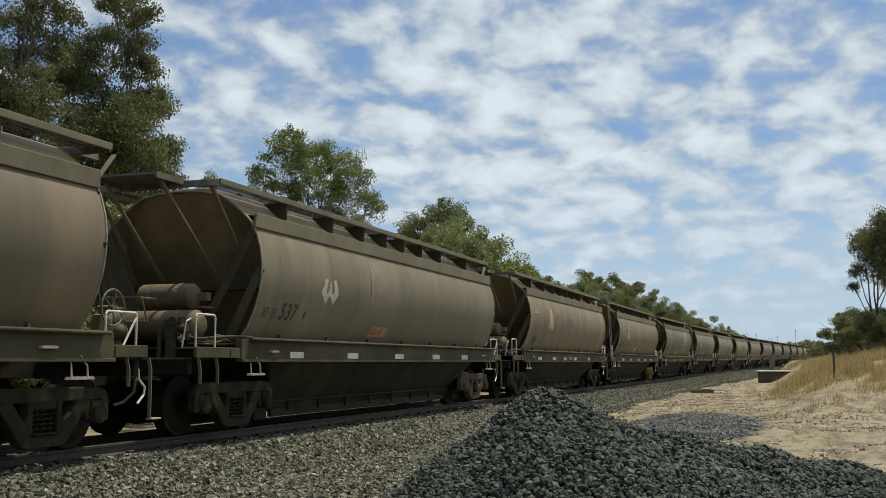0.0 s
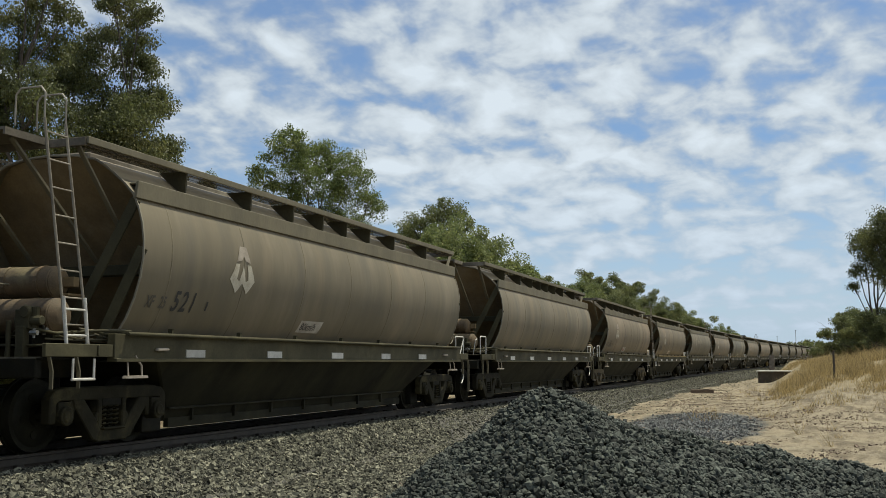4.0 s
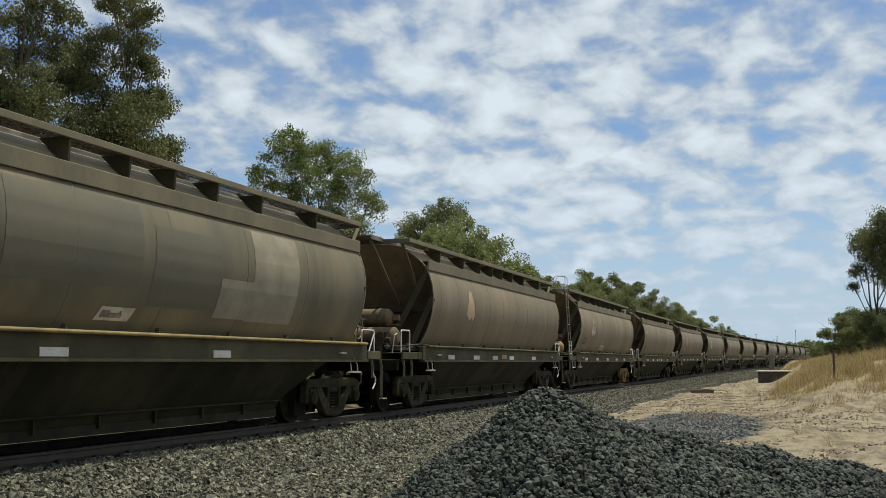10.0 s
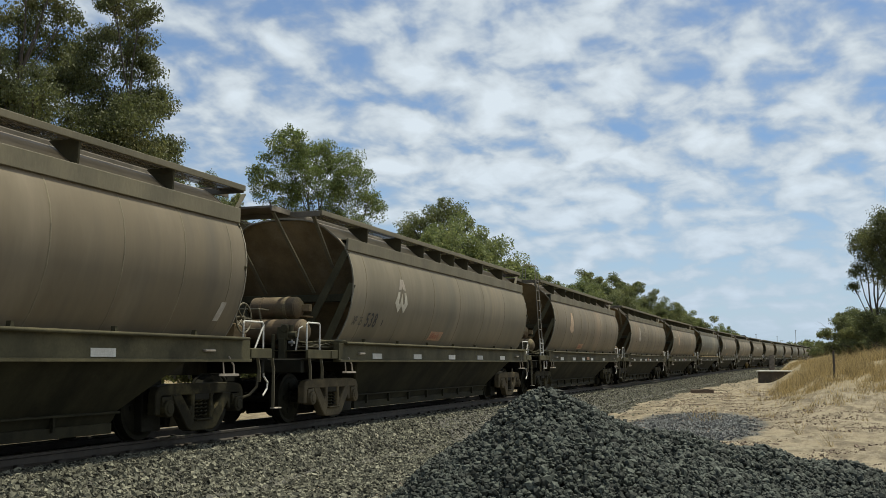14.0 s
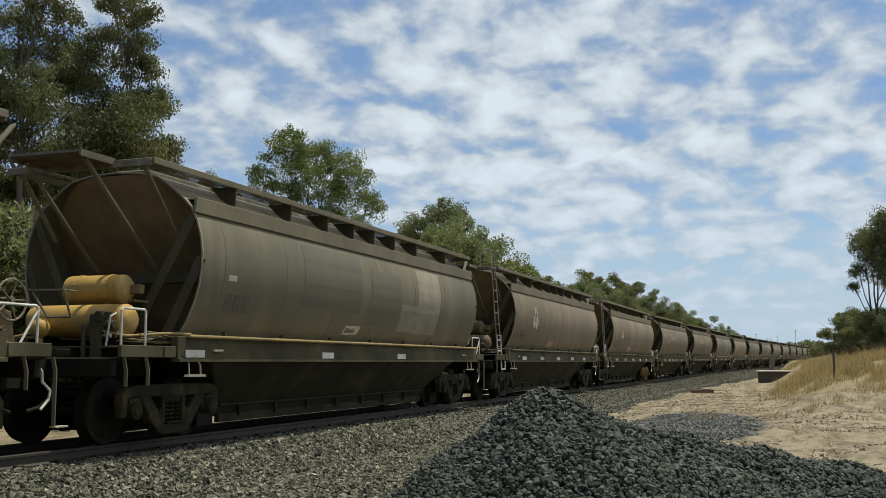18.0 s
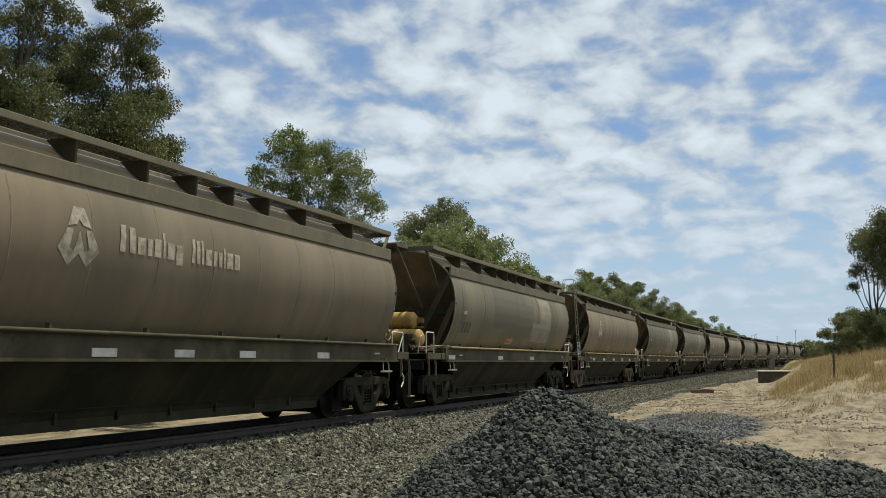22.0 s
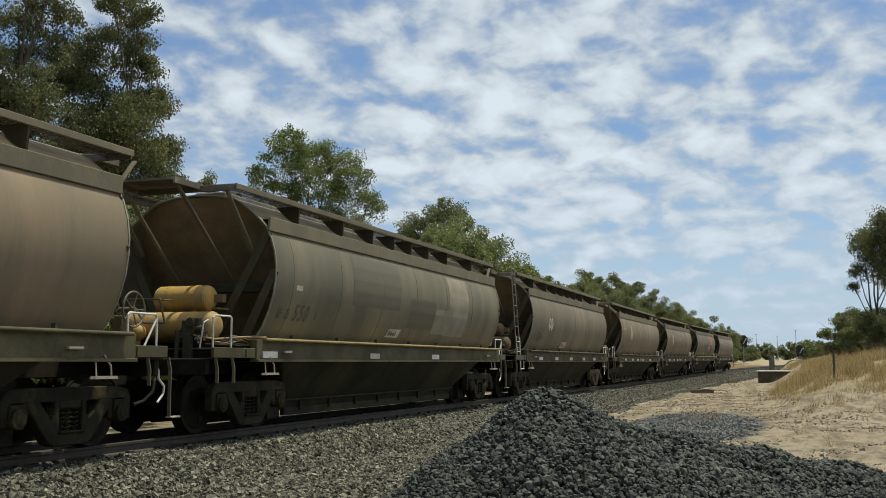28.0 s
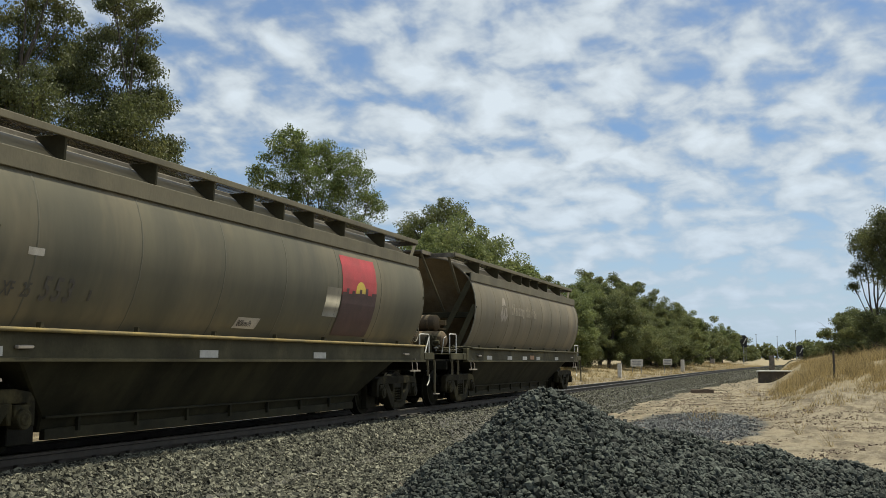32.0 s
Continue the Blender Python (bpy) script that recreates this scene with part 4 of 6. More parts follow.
def bogie_parts():
    out = []
    bm = bmesh.new()
    box(bm, (0, 0, 0.60), (0.34, 1.9, 0.20))
    box(bm, (0, 0, 0.57), (0.37, 2.06, 0.12))
    for x in (-0.40, 0.40):
        box(bm, (x, 0, 0.29), (0.10, 1.5, 0.22))
    for y in (-0.42, 0.42):
        box(bm, (0, y, 0.24), (0.90, 0.05, 0.24))
    cyl(bm, (0, 0, 0.70), (0, 0, 0.86), 0.19, n=16)
    out.append(("bogie", finish(bm, "bogie", MAT["dark"], 0.012), "dark", "", (0, 0, 0)))
    for side in (-1, 1):
        bm = bmesh.new()
        y = side * 0.97
        at = Matrix.Translation((0, y, 0))
        # top member with the pedestal jaws
        prism(bm, [(-1.10, 0.34), (-1.10, 0.62), (-1.03, 0.71), (-0.80, 0.745), (0.80, 0.745), (1.03, 0.71), (1.10, 0.62), (1.10, 0.34), (0.99, 0.34), (0.985, 0.555), (0.95, 0.59),
                   (-0.95, 0.59), (-0.985, 0.555), (-0.99, 0.34)], 0.130, at)
        # diagonals, columns and the spring seat, round two windows and the bolster opening
        for f in (-1, 1):
            prism(bm, [(f * 0.52, 0.60), (f * 0.73, 0.60), (f * 0.70, 0.52), (f * 0.36, 0.13), (f * 0.27, 0.10), (f * 0.20, 0.22), (f * 0.28, 0.34)], 0.150, at)
            prism(bm, [(f * 0.19, 0.22), (f * 0.27, 0.28), (f * 0.27, 0.61), (f * 0.19, 0.61)], 0.140, at)
            prism(bm, [(f * 0.25, 0.30), (f * 0.33, 0.37), (f * 0.29, 0.44), (f * 0.25, 0.44)], 0.136, at)
            prism(bm, [(f * 0.25, 0.61), (f * 0.25, 0.56), (f * 0.32, 0.605)], 0.134, at)
            prism(bm, [(f * 0.70, 0.36), (f * 0.76, 0.36), (f * 0.76, 0.60), (f * 0.66, 0.60), (f * 0.66, 0.50)], 0.120, at)
        prism(bm, [(-0.29, 0.095), (0.29, 0.095), (0.24, 0.235), (-0.24, 0.235)], 0.156, at)
        box(bm, (0, y + side * 0.02, 0.245), (0.42, 0.20, 0.025))
        out.append(("side_frame", finish(bm, "side_frame", MAT["bogie"], 0.018), "bogie", "bogie", (0, 0, 0)))
        for x in (-0.12, 0.0, 0.12):
            bm = bmesh.new()
            coil(bm, x, y, 0.262, 0.048, 0.013, 5, 8, 4)
            out.append(("coil_spring", finish(bm, "coil_spring", MAT["bogie"], 0.0, True), "bogie", "bogie", (0, 0, 0)))
        for x in (-0.875, 0.875):
            bm = bmesh.new()
            box(bm, (x, y, 0.50), (0.22, 0.17, 0.16))
            cyl(bm, (x, y - side * 0.06, 0.425), (x, y + side * 0.13, 0.425), 0.112, n=16)
            cyl(bm, (x, y + side * 0.13, 0.425), (x, y + side * 0.145, 0.425), 0.08, 0.07, n=12)
            out.append(("axle_box", finish(bm, "axle_box", MAT["bogie"], 0.012), "bogie", "bogie", (0, 0, 0)))
        for x in (-0.45, 0.45):
            bm = bmesh.new()
            box(bm, (x, side * 0.60, 0.42), (0.08, 0.12, 0.30))
            out.append(("brake_block", finish(bm, "brake_block", MAT["dark"], 0.01), "dark", "bogie", (0, 0, 0)))
    bm = bmesh.new()
    cyl(bm, (0, -0.85, 0), (0, 0.85, 0), 0.075, n=12)
    for side in (-1, 1):
        cyl(bm, (0, side * 0.49, 0), (0, side * 0.53, 0), 0.445, n=28)
        cyl(bm, (0, side * 0.53, 0), (0, side * 0.64, 0), 0.425, 0.415, n=28)
        cyl(bm, (0, side * 0.638, 0), (0, side * 0.662, 0), 0.36, 0.33, n=24)
        for k in range(5):
            a = k * 2 * math.pi / 5
            cyl(bm, (0.22 * math.cos(a), side * 0.655, 0.22 * math.sin(a)), (0.22 * math.cos(a), side * 0.672, 0.22 * math.sin(a)), 0.05, n=8)
        cyl(bm, (0, side * 0.655, 0), (0, side * 0.70, 0), 0.12, n=12)
    wheel = finish(bm, "wheelset", MAT["tyre"], 0.0, True)
    out.append(("wheelset", wheel, "tyre", "bogie", (-0.875, 0, 0.425)))
    out.append(("wheelset", wheel, "tyre", "bogie", (0.875, 0, 0.425)))
    return out


build_parts()
BOGIE = bogie_parts()
LADDER = finish(ladder_bm(), "ladder", MAT["ladder"], 0, False)
LADDER_FOOT = finish(ladder_foot_bm(), "ladder_foot", MAT["rail_white"], 0, False)
HOOPS = [finish(hoop_bm(x), "grab_hoop", MAT["ladder"], 0, False) for x in (-7.62, -7.28)]

# ---- the train ----
PITCH, FIRST = 15.8926, 19.52
# one row a wagon: body, tanks, number, logo, plate, ladder, patch, lettering bars, small shift along the train
TRAIN = [
    ("brown", "rust", "", "", "", 0, 0, 0, 0.00),
    ("taupe", "rust", "537", "w", "orange", 0, 1, 0, -0.08),
    ("brown", "rust", "186", "peach", "", 0, 0, 1, 0.03),
    ("brown", "rust", "533", "aw", "white", 1, 0, 0, 0.03),
    ("slate", "yellow", "560", "", "white", 0, 2, 0, 0.06),
    ("taupe", "rust", "521", "aw", "white", 1, 0, 0, 0.00),
    ("taupe", "rust", "", "", "", 0, 0, 0, 0.00),
    ("brown", "rust", "542", "aw", "white", 0, 0, 0, 0.04),
    ("brown", "ochre", "528", "aw", "white", 1, 0, 0, 0.00),
    ("taupe", "rust", "", "faint", "", 0, 0, 2, 0.00),
    ("brown", "rust", "", "aw", "orange", 1, 0, 0, 0.00),
    ("slate", "yellow", "557", "", "white", 0, 2, 0, -0.04),
    ("brown", "rust", "", "peach", "", 0, 0, 0, -0.03),
    ("brown", "ochre", "530", "aw", "white", 1, 0, 0, 0.00),
    ("taupe", "rust", "175", "", "", 0, 0, 0, 0.00),
    ("brown", "rust", "183", "orange", "", 0, 0, 1, 0.00),
    ("taupe", "rust", "538", "aw", "orange", 0, 0, 0, 0.06),
    ("brown", "rust", "", "peach", "orange", 1, 0, 0, 0.00),
    ("brown", "rust", "", "faint", "", 0, 0, 1, 0.00),
    ("brown", "rust", "187", "peach", "", 0, 0, 1, -0.04),
    ("slate", "yellow", "", "", "white", 0, 2, 0, 0.00),
    ("brown", "rust", "514", "aw", "orange_plain", 1, 0, 0, 0.00),
    ("brown", "rust", "502", "w", "white", 1, 0, 0, 0.09),
    ("brown", "rust", "148", "cream", "", 0, 0, 2, 0.00),
    ("brown", "rust", "", "cream", "", 0, 0, 2, 0.00),
    ("slate", "yellow", "", "", "orange", 0, 2, 0, 0.00),
    ("brown", "rust", "", "aw", "orange", 1, 0, 0, 0.00),
    ("slate", "yellow", "", "", "orange_plain", 0, 2, 0, 0.00),
    ("slate", "yellow", "558", "", "white", 0, 2, 0, 0.00),
    ("taupe", "rust", "", "aw", "white", 1, 0, 0, 0.00),
    ("brown", "rust", "541", "aw", "orange", 0, 0, 0, 0.00),
    ("slate", "yellow", "550", "", "white", 0, 2, 0, -0.07),
    ("taupe", "rust", "524", "w", "white", 1, 0, 0, -0.11),
    ("brown", "rust", "168", "peach", "", 0, 0, 0, 0.14),
    ("brown", "rust", "163", "peach", "", 0, 0, 1, -0.04),
    ("slate", "yellow", "553", "", "white", 0, 3, 0, 0.00),
    ("taupe", "rust", "", "faint", "", 0, 0, 2, 0.00),
]

GLYPHS = {}


def glyph(text):
    if text not in GLYPHS:
        bm = letters(text, 1.0, 0, 0)
        me = bpy.data.meshes.new("glyph")
        bm.to_mesh(me)
        bm.free()
        GLYPHS[text] = me
    return GLYPHS[text]


for text in list("0123456789") + ["XF", "25", "80km/h"]:
    glyph(text)


def write(bm, text, x, z, size, squeeze=0.8, lean=0.0, flip=None):
    """Adds a glyph to bm at (x, z) and returns its width."""
    me = glyph(text)
    start = len(bm.verts)
    bm.from_mesh(me)
    bm.verts.ensure_lookup_table()
    new_verts = bm.verts[start:]
    wide = 0.0
    for v in new_verts:
        u, h = v.co.x * size * squeeze, v.co.z * size
        wide = max(wide, u)
        v.co = Vector((x + u + lean * h, 0, z + h))
    return wide


LOGO_TOP = [(0.22, 0.66), (0.37, 1.0), (0.63, 1.0), (0.78, 0.66), (0.57, 0.70), (0.50, 0.80), (0.43, 0.70)]
LOGO_LOW = [(0.20, 0.62), (0.0, 0.28), (0.28, 0.0), (0.5, 0.22), (0.72, 0.0), (1.0, 0.28), (0.80, 0.62), (0.655, 0.62), (0.73, 0.30), (0.63, 0.25),
            (0.5, 0.60), (0.37, 0.25), (0.27, 0.30), (0.345, 0.62)]
LOGO_A = [(0.30, 1.0), (0.62, 0.96), (1.0, 0.18), (0.86, 0.0), (0.60, 0.12), (0.42, 0.0), (0.0, 0.22)]
VARIANTS = {}


def painted(me, mat):
    """The same mesh in another paint."""
    key = (me.name, mat)
    if key not in VARIANTS:
        m = me.copy()
        m.materials.clear()
        m.materials.append(MAT[mat])
        VARIANTS[key] = m
    return VARIANTS[key]


def decal(name, bm, mat, parent, lift, label=""):
    conform(bm, lift)
    bmesh.ops.recalc_face_normals(bm, faces=bm.faces)
    me = bpy.data.meshes.new(name)
    bm.to_mesh(me)
    bm.free()
    me.materials.append(MAT[mat])
    me.polygons.foreach_set("use_smooth", [True] * len(me.polygons))
    ob = new(name, me)
    ob.parent = parent
    if label:
        ob["label"] = label
    return ob


LOGO_MATS = {"aw": "logo_white", "w": "logo_white", "peach": "logo_peach", "orange": "logo_orange", "faint": "logo_faint", "cream": "logo_white"}
LOGO_WORDS = {"aw": "white angular emblem", "w": "white zigzag emblem", "peach": "faded peach emblem", "orange": "faded orange emblem", "faint": "faint pale emblem",
              "cream": "worn white emblem"}


def decals(shell, number, logo, plate, patch, bars, rnd):
    old = number.startswith("1")
    if number:
        bm = bmesh.new()
        x = -5.46 if old else -5.31
        for ch in number:
            x += write(bm, ch, x, 1.60 if old else 1.69, 0.36, 0.80, 0.10) + 0.055
        decal("stencilled_number", bm, "digit_faint" if patch >= 2 and number != "560" else "digit", shell, 0.007, "dark stencilled running number")
        ink = "digit_faint" if patch >= 2 or old else "digit"
        if old:
            for i in range(3):
                bm = bmesh.new()
                strip(bm, -5.62 + 0.19 * i, -5.49 + 0.19 * i, 2.50, 2.63, 2)
                decal("stencil_bar", bm, "logo_trace", shell, 0.007, "faint pale stencil mark")
        else:
            for text, at in (("XF", -5.86), ("25", -5.58)):
                bm = bmesh.new()
                write(bm, text, at, 1.71, 0.21, 0.68)
                decal("stencilled_prefix", bm, "digit_faint", shell, 0.007)
        bm = bmesh.new()
        strip(bm, -4.66 if old else -4.52, -4.62 if old else -4.48, 1.64 if old else 1.72, 1.76 if old else 1.84, 2)
        decal("stencil_tick", bm, ink, shell, 0.007)
    elif patch == 2:
        bm = bmesh.new()
        for i in range(3):
            strip(bm, -5.36 + 0.24 * i, -5.19 + 0.24 * i, 1.73, 1.98, 3)
        decal("painted_out_number", bm, "digit_faint", shell, 0.006)
    if logo in ("aw", "w"):
        for outline in ((LOGO_LOW, LOGO_TOP) if logo == "aw" else (LOGO_LOW,)):
            bm = bmesh.new()
            polygon(bm, [(-4.08 + 0.68 * u, 2.00 + 0.67 * v) for u, v in outline])
            decal("emblem", bm, LOGO_MATS[logo] if outline is LOGO_LOW else "logo_faint", shell, 0.007, LOGO_WORDS[logo])
    elif logo == "cream" or (logo == "faint" and bars == 2):
        for outline in (LOGO_LOW, LOGO_TOP):
            bm = bmesh.new()
            polygon(bm, [((-3.64 if logo == "cream" else -3.90) + 0.70 * u, 2.08 + 0.66 * v) for u, v in outline])
            decal("emblem", bm, "logo_worn" if logo == "cream" else "logo_faint", shell, 0.007, LOGO_WORDS[logo])
    elif logo:
        bm = bmesh.new()
        polygon(bm, [(-3.72 + 0.64 * u, 2.02 + 0.72 * v) for u, v in LOGO_A])
        decal("emblem", bm, LOGO_MATS[logo], shell, 0.007, LOGO_WORDS[logo])
    if bars:
        x = -2.74 if logo == "faint" else -2.58
        for i, (wide, high) in enumerate(((0.34, 0.40), (0.17, 0.26), (0.11, 0.26), (0.16, 0.28), (0.05, 0.40), (0.17, 0.26), (0.17, 0.32), (0.22, 0.40), (0.05, 0.40),
                                          (0.17, 0.27), (0.25, 0.26), (0.05, 0.34), (0.17, 0.27), (0.16, 0.27))):
            if i == 7:
                x += 0.16
            bm = bmesh.new()
            wide, high = wide * 0.88, high * 0.80
            z = 2.32 - (0.06 if i == 6 else 0)
            if wide > 0.15:
                strip(bm, x, x + wide * 0.34, z, z + high, 3, lean=0.02)
                strip(bm, x + wide * 0.62, x + wide, z, z + high * 0.96, 3)
            else:
                strip(bm, x, x + wide, z, z + high, 3)
            decal("lettering_bar", bm, "logo_worn" if logo == "cream" else "logo_trace" if number in ("163", "183") or bars == 2 else "logo_ghost", shell, 0.007, "worn pale lettering stroke")
            x += wide + 0.045
    if plate:
        lean = 0.07
        bm = bmesh.new()
        slim = patch >= 2
        if slim:
            strip(bm, -1.22, -0.58, 1.52, 1.68, 2, lean=lean)
        else:
            strip(bm, -1.67, -0.87, 1.51, 1.70, 2, lean=lean)
        p = decal("speed_plate", bm, "plate_white" if plate == "white" else "plate_orange", shell, 0.009, "dusty %s speed plate" % ("white" if plate == "white" else "orange"))
        if plate != "orange_plain":
            bm = bmesh.new()
            if slim:
                write(bm, "80km/h", -1.15, 1.555, 0.12, 1.12, 0.3)
            else:
                write(bm, "80km/h", -1.59, 1.55, 0.16, 1.12, 0.3)
            decal("lettering", bm, "plate_ink" if plate == "orange" or (not slim and rnd.random() < 0.6) else "plate_dark", p, 0.013)
    if patch == 1:
        bm = bmesh.new()
        strip(bm, -2.05 + rnd.uniform(-0.3, 0.3), -1.35, 1.95, 2.92, 6)
        decal("dust_patch", bm, "logo_ghost", shell, 0.005, "lighter dusty patch")
    elif patch == 2:
        bm = bmesh.new()
        strip(bm, 2.08, 3.48, 1.62, 2.95, 9)
        strip(bm, 1.22, 2.08, 1.64, 2.18, 5)
        decal("repainted_patch", bm, "dust", shell, 0.005, "pale stepped patch where paint was covered")
        bm = bmesh.new()
        left = rnd.uniform(-3.4, -2.8)
        strip(bm, left, left + 2.3, rnd.uniform(1.85, 2.1), 2.94, 8)
        decal("overpainted_panel", bm, "slate_dark", shell, 0.004, "darker overpainted area")
        bm = bmesh.new()
        strip(bm, -0.35, 1.16, 1.72, rnd.uniform(2.3, 2.75), 8)
        decal("overpainted_panel", bm, "slate_dark", shell, 0.004, "darker overpainted area")
        bm = bmesh.new()
        strip(bm, -5.40, -5.18, 2.16, 2.24, 2)
        decal("data_label", bm, "plate_white", shell, 0.007)
    elif patch == 3:
        bm = bmesh.new()
        strip(bm, 2.05, 3.55, 2.20, 2.90, 5)
        decal("upper_panel", bm, "flag_red", shell, 0.006, "faded red painted panel")
        bm = bmesh.new()
        strip(bm, 2.05, 3.55, 1.50, 2.20, 5)
        decal("lower_panel", bm, "flag_black", shell, 0.012, "dull dark painted panel")
        bm = bmesh.new()
        polygon(bm, [(2.84 + 0.22 * math.cos(a * math.pi / 14), 2.27 + 0.20 * math.sin(a * math.pi / 14)) for a in range(28)])
        decal("painted_disc", bm, "flag_yellow", shell, 0.009, "yellow painted disc")
        bm = bmesh.new()
        x = 2.05
        for wide, high in ((0.16, 0.05), (0.10, 0.12), (0.14, 0.03), (0.12, 0.09), (0.20, 0.05), (0.10, 0.13), (0.16, 0.06), (0.12, 0.16), (0.18, 0.04), (0.22, 0.09)):
            strip(bm, x, x + wide, 2.19, 2.20 + high, 1)
            x += wide
        decal("painted_skyline", bm, "flag_black", shell, 0.015, "dark painted skyline")
        bm = bmesh.new()
        strip(bm, 1.45, 2.02, 1.80, 2.30, 4)
        decal("dust_patch", bm, "dust", shell, 0.005, "pale dusty patch")
        bm = bmesh.new()
        strip(bm, -5.62, -5.38, 2.14, 2.22, 2)
        decal("data_label", bm, "plate_white", shell, 0.007)


WAGONS = []
BOGIE_AT = (-6.05, 5.70)


def wagon(k):
    body, tank, number, logo, plate, ladder, patch, bars, shift = TRAIN[k]
    rnd = random.Random(100 + k)
    root = new("hopper_wagon")
    colour = {"brown": "dusty brown-grey", "taupe": "dusty taupe-grey", "slate": "dusty blue-grey"}[body]
    words = LOGO_WORDS.get(logo, "") if patch != 3 else "red panel"
    tanks = {"yellow": "yellow", "rust": "rusty", "ochre": "ochre"}[tank]
    tagged(root, "%s hopper wagon with %s%s air tanks" % (colour, words + " and " if words else "", tanks), "rail wagon", "wagons of the train")
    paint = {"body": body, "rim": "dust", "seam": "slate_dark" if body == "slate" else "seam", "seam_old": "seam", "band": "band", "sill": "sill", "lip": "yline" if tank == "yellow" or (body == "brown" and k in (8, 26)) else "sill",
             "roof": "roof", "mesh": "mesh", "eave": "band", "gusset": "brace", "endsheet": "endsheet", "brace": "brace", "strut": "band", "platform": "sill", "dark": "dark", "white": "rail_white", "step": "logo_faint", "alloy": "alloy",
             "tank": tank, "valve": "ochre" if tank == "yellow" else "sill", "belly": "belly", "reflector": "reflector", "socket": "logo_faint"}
    made = {}
    old = number.startswith("1") or logo in ("peach", "faint", "cream", "orange")
    slots = [(-4.75, -2.58, -0.33, 1.86, 3.90), (-4.60, -2.65, -1.02, 0.60, 3.10), (-6.05, -2.0, 1.40)][2 if body == "slate" else 1 if old else 0]
    used = {-1: 0, 1: 0}
    for name, me, role, owner, label, at in PARTS:
        if name == "reflector":
            hand = -1 if me.vertices[0].co.y < 0 else 1
            if used[hand] >= len(slots):
                continue
        if role == ("seam" if old else "seam_old"):
            continue
        if ladder and name == "handrail" and me.vertices[0].co.x < 0 and me.vertices[0].co.y < 0:
            continue
        ob = new(name, painted(me, paint[role]))
        key = name
        if name == "side_sill":
            key = name + ("-" if me.vertices[0].co.y < 0 else "+")
        if owner == "side_sill":
            owner = owner + ("-" if me.vertices[0].co.y < 0 else "+")
        ob.parent = made.get(owner, root)
        made[key] = ob
        if name == "reflector":
            ob.location.x = slots[used[hand]]
            used[hand] += 1
        if logo == "cream" and name in ("discharge_rail", "gate_rib"):
            ob.location.z = 0.085
        if label:
            ob["label"] = label
    for i, bx in enumerate(BOGIE_AT):
        cast = "bogie_yellow" if i == 1 and k in (3, 13, 22) else "bogie_ochre" if k in ((7, 10, 16, 26), (1, 7, 10, 16, 26, 32))[i] else "bogie"
        base = None
        for name, me, role, owner, at in BOGIE:
            ob = new(name, painted(me, cast if role == "bogie" and name != "coil_spring" else role))
            if owner:
                ob.parent = base
                ob.location = at
            else:
                base = ob
                ob.parent = root
                ob.location = (bx, 0, 0)
                ob["label"] = "three-piece cast steel bogie"
            if name == "wheelset":
                WHEELS[0 if at[0] < 0 else 1].append(ob)
    if ladder:
        ob = new("ladder", LADDER)
        ob.parent = root
        ob["label"] = "slim pale ladder"
        foot = new("ladder_foot", LADDER_FOOT)
        foot.parent = ob
        foot["label"] = "white ladder foot and step"
        for me in HOOPS:
            h = new("grab_hoop", me)
            h.parent = ob
    if old and logo != "cream":
        for x, mat, wide in ((-0.16, "plate_orange", 0.46),):
            bm = bmesh.new()
            box(bm, (x, -1.346, 1.165), (wide, 0.012, 0.115))
            part("sill_plate", bm, MAT[mat], made["side_sill-"], "small %s plate on the sill" % ("orange" if mat == "plate_orange" else "white"))
    if logo == "orange":
        for x0, x1, z0, z1, lean in ((-4.60, -4.45, 1.72, 2.02, 0.10), (-5.75, -5.48, 1.98, 2.06, 0.0), (5.55, 5.68, 1.60, 1.86, 0.06)):
            bm = bmesh.new()
            strip(bm, x0, x1, z0, z1, 3, lean=lean)
            decal("paint_mark", bm, "plate_white", made["shell"], 0.007, "white painted mark")
    decals(made["shell"], number, logo, plate, patch, bars, rnd)
    WAGONS.append((root, FIRST + (k - 1) * PITCH + shift))
    return root


WHEELS = ([], [])
for k in range(len(TRAIN)):
    wagon(k)


def travelled(t):
    """How far the train has come by t seconds, in metres."""
    return 16.577098 * t + 0.0140813 * t ** 2 + 0.000238375 * t ** 3 - 6.62537e-6 * t ** 4


def wagon_pose(s):
    a, b = track(s - 5.9), track(s + 5.9)
    d = b - a
    m = Matrix.Translation(track(s)) @ Euler((0, -math.atan2(d.z, math.hypot(d.x, d.y)), math.atan2(d.y, d.x))).to_matrix().to_4x4()
    return m


def motions():
    for root, s0 in WAGONS:
        walk(root, [(t, wagon_pose(s0 - travelled(t))) for t in np.arange(0.0, 32.5, 1.0)])
    for wheels, x in zip(WHEELS, (-0.875, 0.875)):
        rows = [(i / FPS, Matrix.Translation((x, 0, 0.425)) @ Matrix.Rotation(-travelled(i / FPS) / 0.425, 4, "Y")) for i in range(int(32 * FPS) + 1)]
        walk(wheels[0], rows)
        first = wheels[0].animation_data
        for w in wheels[1:]:
            w.rotation_mode = "QUATERNION"
            keys = w.animation_data_create()
            keys.action, keys.action_slot = first.action, first.action_slot

# ---- trackside things ----


def thing(name, label, category, at=(0, 0, 0), turn=0.0, group=""):
    ob = new(name)
    ob.matrix_world = pose(at[0], at[1], at[2], 0, 0, turn)
    return tagged(ob, label, category, group)


